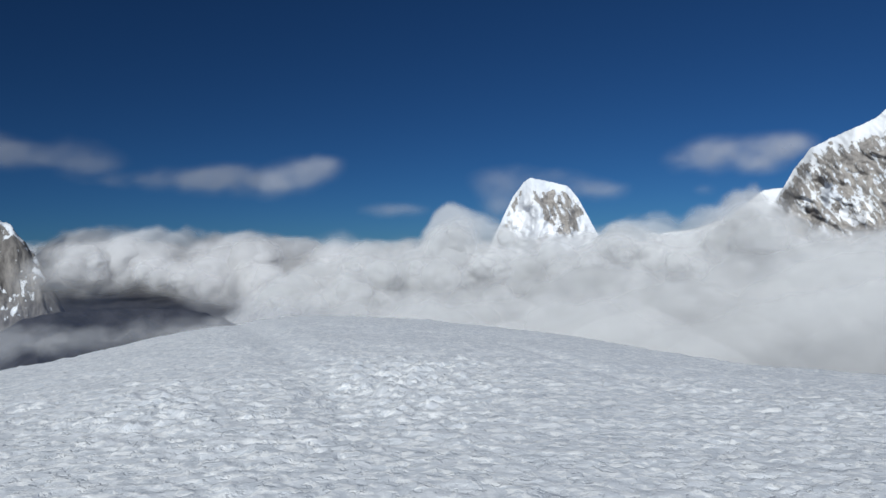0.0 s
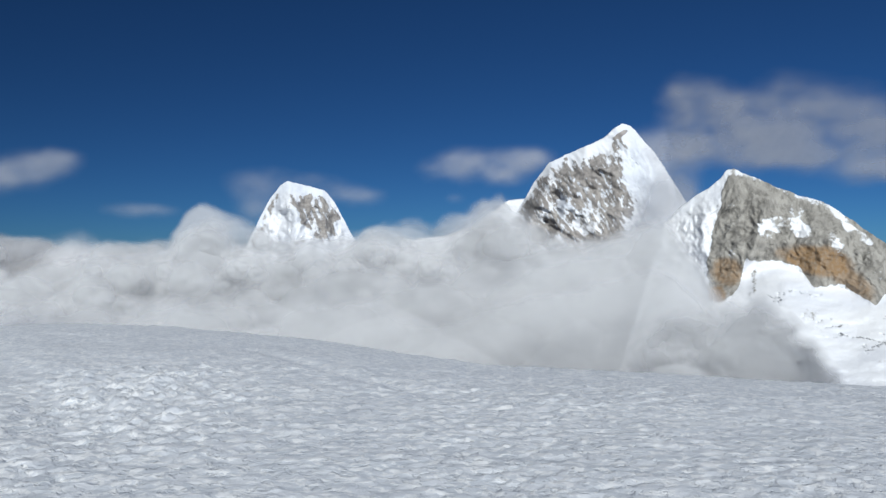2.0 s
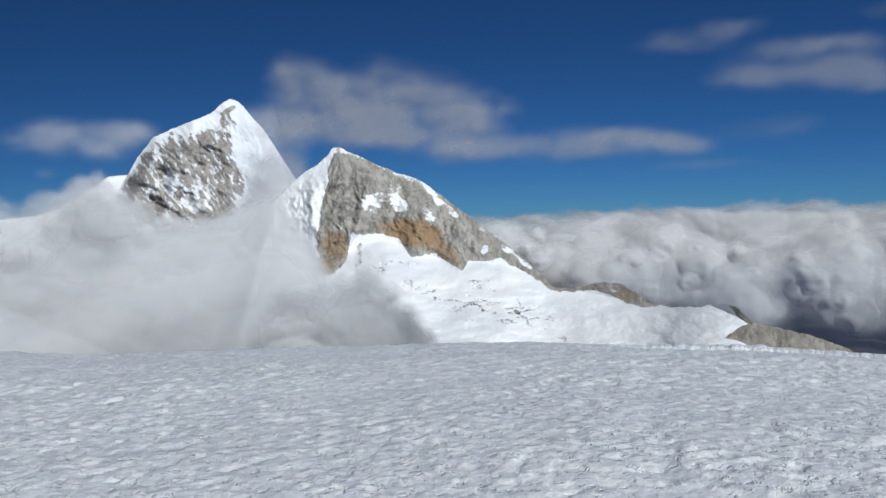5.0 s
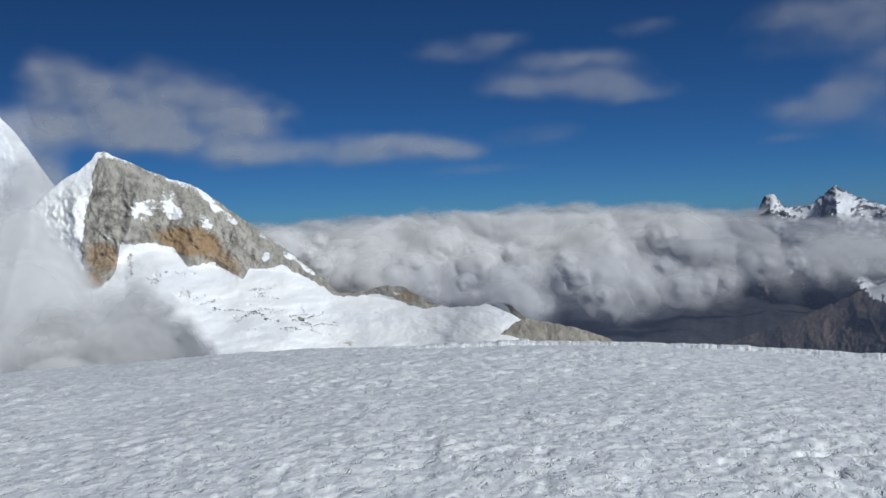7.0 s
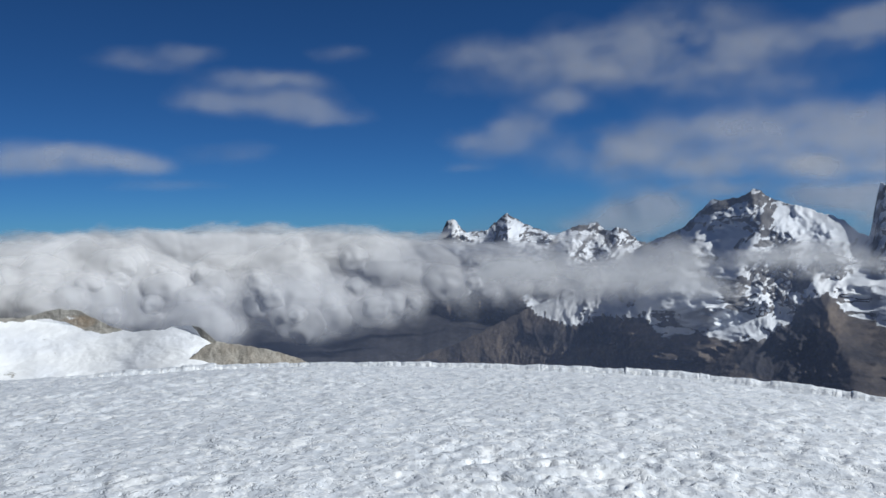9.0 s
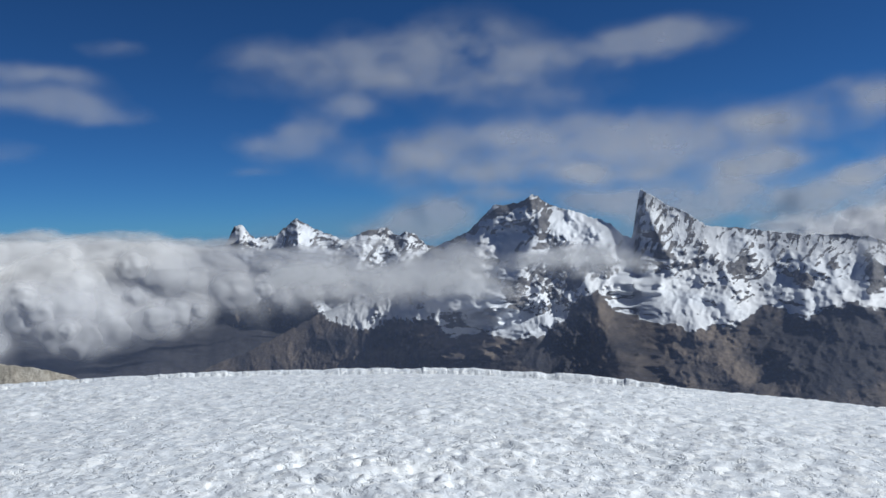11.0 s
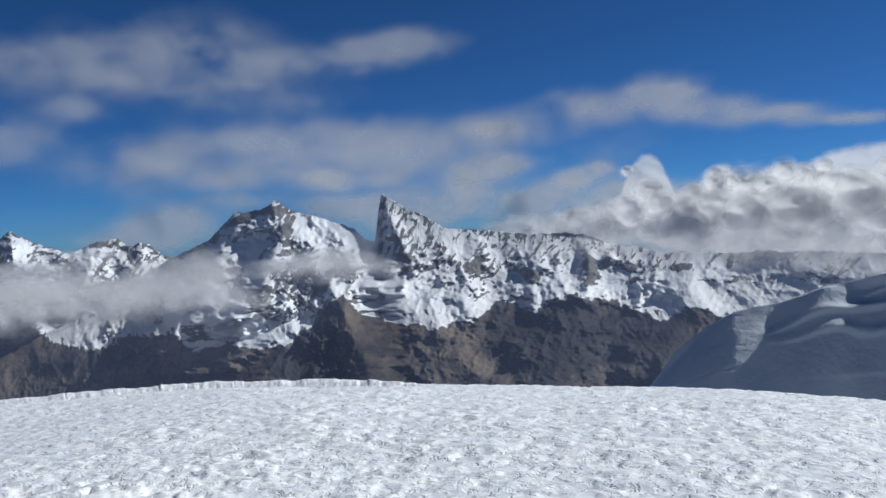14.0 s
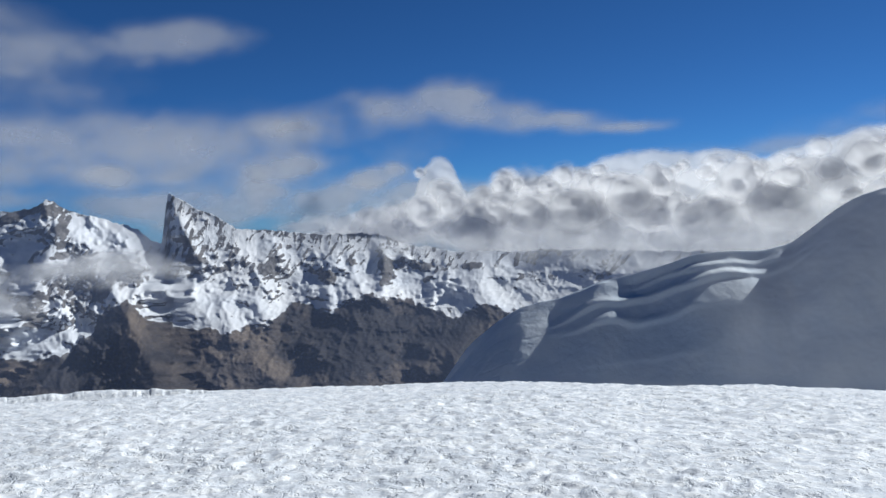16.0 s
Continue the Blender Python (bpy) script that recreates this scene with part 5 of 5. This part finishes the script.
GREY_WISP, WHITE_WISP = "thin grey-mauve wisp of cloud against deep blue sky", "ragged white and grey cloud in a blue sky"
for i, (white, op, lobes) in enumerate([
        (0, 0.62, [(-28.5, 6.0, 4.0, 0.9, 0.9), (-24.5, 5.3, 2.6, 0.6, 0.6)]),
        (0, 0.72, [(-20.5, 4.4, 3.4, 0.55, 0.7), (-16.5, 4.2, 3.4, 0.7, 0.8), (-12.4, 4.1, 2.6, 0.85, 0.9), (-9.6, 4.8, 2.0, 0.8, 0.9), (-8.3, 5.5, 1.3, 0.5, 0.8)]),
        (0, 0.5, [(-3.2, 2.05, 1.6, 0.45, 0.9)]),
        (0, 0.55, [(6.0, 4.0, 2.6, 0.8, 0.8), (10.3, 3.2, 1.8, 0.6, 0.8), (4.0, 2.6, 1.0, 1.2, 0.6)]),
        (1, 0.95, [(17.4, 5.1, 1.8, 0.8, 0.9), (19.6, 5.3, 2.4, 0.7, 0.95), (21.8, 5.4, 1.8, 0.8, 0.9), (17.6, 3.1, 0.6, 0.35, 0.5)]),
        (1, 1.1, [(33.2, 9.6, 1.5, 0.9, 0.85), (35.0, 8.4, 2.4, 1.1, 0.9), (39.0, 7.7, 4.0, 1.9, 0.95), (34.4, 6.4, 4.0, 1.0, 0.9), (43.5, 7.0, 3.0, 1.4, 0.9), (31.5, 6.6, 2.2, 0.9, 0.8), (46.2, 6.6, 1.6, 1.1, 0.7), (40.5, 5.6, 5.0, 0.8, 0.7)]),
        (1, 0.95, [(45.0, 4.4, 3.0, 0.7, 0.8), (50.0, 4.5, 3.4, 0.75, 0.9), (53.0, 5.0, 2.2, 0.7, 0.8), (56.5, 4.5, 3.4, 0.75, 0.9), (60.0, 4.3, 2.6, 0.5, 0.6)]),
        (0, 0.4, [(58.7, 10.8, 2.6, 0.6, 0.8), (62.1, 11.5, 1.8, 0.6, 0.8)]),
        (0, 0.6, [(66.8, 10.0, 3.0, 0.55, 0.85), (63.8, 8.5, 2.2, 0.7, 0.9), (68.8, 8.2, 3.4, 0.9, 0.9), (71.5, 7.6, 2.4, 0.5, 0.6), (71.8, 11.8, 2.0, 0.5, 0.4)]),
        (0, 0.3, [(64.5, 5.2, 3.0, 0.6, 0.7), (60, 3.0, 4.0, 0.4, 0.5)]),
        (0, 0.65, [(81.8, 5.6, 2.6, 0.9, 0.9), (84.0, 6.7, 2.4, 0.9, 0.9), (87.0, 8.2, 2.4, 0.8, 0.9), (80.3, 4.0, 1.8, 0.35, 0.5)]),
        (0, 0.75, [(83.0, 11.2, 4.0, 1.1, 0.8), (88.5, 11.6, 4.4, 1.5, 0.9), (94.5, 12.0, 4.4, 2.0, 0.95), (93.0, 10.3, 5.0, 0.8, 0.8), (98.0, 11.0, 3.0, 1.0, 0.6)]),
        (1, 0.8, [(101.5, 11.2, 3.4, 0.9, 0.7), (105.5, 11.6, 3.2, 1.1, 0.9), (109.3, 12.3, 2.8, 0.9, 0.95)]),
        (0, 0.9, [(92.0, 5.4, 4.4, 1.1, 0.85), (98.5, 5.8, 5.0, 1.3, 0.95), (105.5, 5.9, 5.0, 1.3, 0.95), (112.0, 6.0, 4.5, 1.1, 0.9), (97.0, 3.9, 6.0, 0.8, 0.7), (110, 4.5, 5.0, 0.8, 0.6)]),
        (1, 1.2, [(115.5, 6.6, 3.4, 0.9, 0.85), (120.4, 7.2, 3.4, 1.0, 0.95), (125.3, 7.7, 3.4, 1.1, 0.98), (128.8, 6.9, 2.4, 0.9, 0.9), (132.5, 5.9, 2.8, 0.6, 0.85), (136.8, 5.2, 2.6, 0.4, 0.7)]),
        (1, 1.35, [(103.5, 3.4, 2.6, 0.75, 0.9), (107.2, 3.6, 1.8, 0.7, 0.85)]),
        (1, 1.35, [(112.5, 3.5, 2.0, 0.9, 0.9), (115.2, 3.8, 2.0, 0.9, 0.95)]),
        (1, 1.3, [(119.2, 2.9, 1.6, 0.7, 0.9), (121.3, 3.0, 1.3, 0.6, 0.85)]),
        (1, 1.1, [(91.5, 0.3, 2.6, 0.9, 0.85), (94.0, 1.2, 2.4, 0.9, 0.9), (89.5, -0.3, 2.4, 0.6, 0.8), (96.5, 2.2, 3.0, 0.6, 0.6)]),
        (0, 1.4, [(104.5, 1.6, 3.4, 0.9, 0.8), (111.0, 1.6, 4.0, 1.3, 0.95), (116.5, 1.2, 4.0, 1.5, 0.98), (121.5, 0.8, 4.0, 1.4, 0.98), (126, 0.4, 3.4, 1.6, 0.9), (108.5, 0.2, 3.0, 0.7, 0.7)]),
        (0, 0.55, [(92, 4.6, 6, 1.8, 0.7), (100, 4.4, 7, 2.0, 0.75), (109, 4.6, 7, 2.2, 0.75), (117, 4.8, 6, 1.8, 0.7), (88, 9.6, 7, 1.2, 0.6), (99, 9.0, 6, 1.2, 0.6)]),
        (1, 0.7, [(148, 3.4, 6.0, 0.5, 0.8), (154, 4.6, 5.0, 0.9, 0.8)])]):
    sky_cloud("sky_cloud", WHITE_WISP if white else GREY_WISP, lobes, 4130.0 + 300 * (i % 2), op, 3.7 * i + 1)

sky_cloud("shoulder_cloud", "thin cloud clinging to the shoulder of a snow peak", [(31.0, 5.6, 1.3, 0.8, 0.8), (32.6, 5.9, 1.6, 0.9, 0.85), (31.9, 4.2, 1.2, 1.1, 0.8), (31.2, 2.6, 1.4, 1.1, 0.75), (33.0, 3.0, 1.0, 1.4, 0.8), (30.4, 1.4, 1.6, 0.9, 0.7)], 1900.0, 1.2, 91.0)

sky_cloud("col_mist", "pale mist lying in a col beside a snow spire", [(104.6, -0.7, 1.2, 0.6, 0.85), (105.4, -1.2, 0.9, 0.7, 0.85), (103.6, -1.6, 1.3, 0.5, 0.7)], 2560.0, 1.1, 77.0)

# ---- the broken lip of the snow ----
def lip_piece(az0, az1, high, seed):
    """A length of wind-packed lip: a steep worn face, a flat top and a tail that sinks into the snow behind."""
    a = np.linspace(az0, az1, max(6, int((az1 - az0) / 0.07)))
    rim_a = rim(a)
    rc = 2 * EYE / (crest_slope(a) + 0.006 * rim_a) * 0.85
    end = np.minimum(step(0, 0.06, a - az0), step(0, 0.06, az1 - a)) * 0.1 + 0.9
    top = high * (0.02 + 0.98 * rim_a) * end * (1 + 0.5 * fbm(a * 0.9, 0.5 + 0 * a, 0.5, 4))
    rows = []
    for back, lift in ((-0.50, -0.10), (-0.36, 0.06), (-0.28, 0.42), (-0.20, 0.76), (-0.09, 0.97), (0.10, 1.02), (0.28, 0.75), (0.5, -0.4)):
        r = rc + back + 0.05 * fbm(a * 2.6, seed + 0 * a + back, 2.0, 3)
        z = summit_height(a, np.minimum(r, rc + (1 - rim_a))) + top * lift
        rows.append(np.stack([r * np.sin(np.radians(a)), r * np.cos(np.radians(a)), z], -1))
    return np.stack(rows, 1)


rnd = random.Random(11)
at = 47.0
while at < 115.0:
    wide = rnd.choice((0.5, 0.8, 1.4, 2.2, 3.4)) * rnd.uniform(0.7, 1.3)
    block = new("snow_block", grid_mesh("snow_block", lip_piece(at, min(at + wide + 0.02, 115.0), 0.10 * rnd.uniform(0.84, 1.1), at), SNOW))
    block.parent = ground
    at += wide
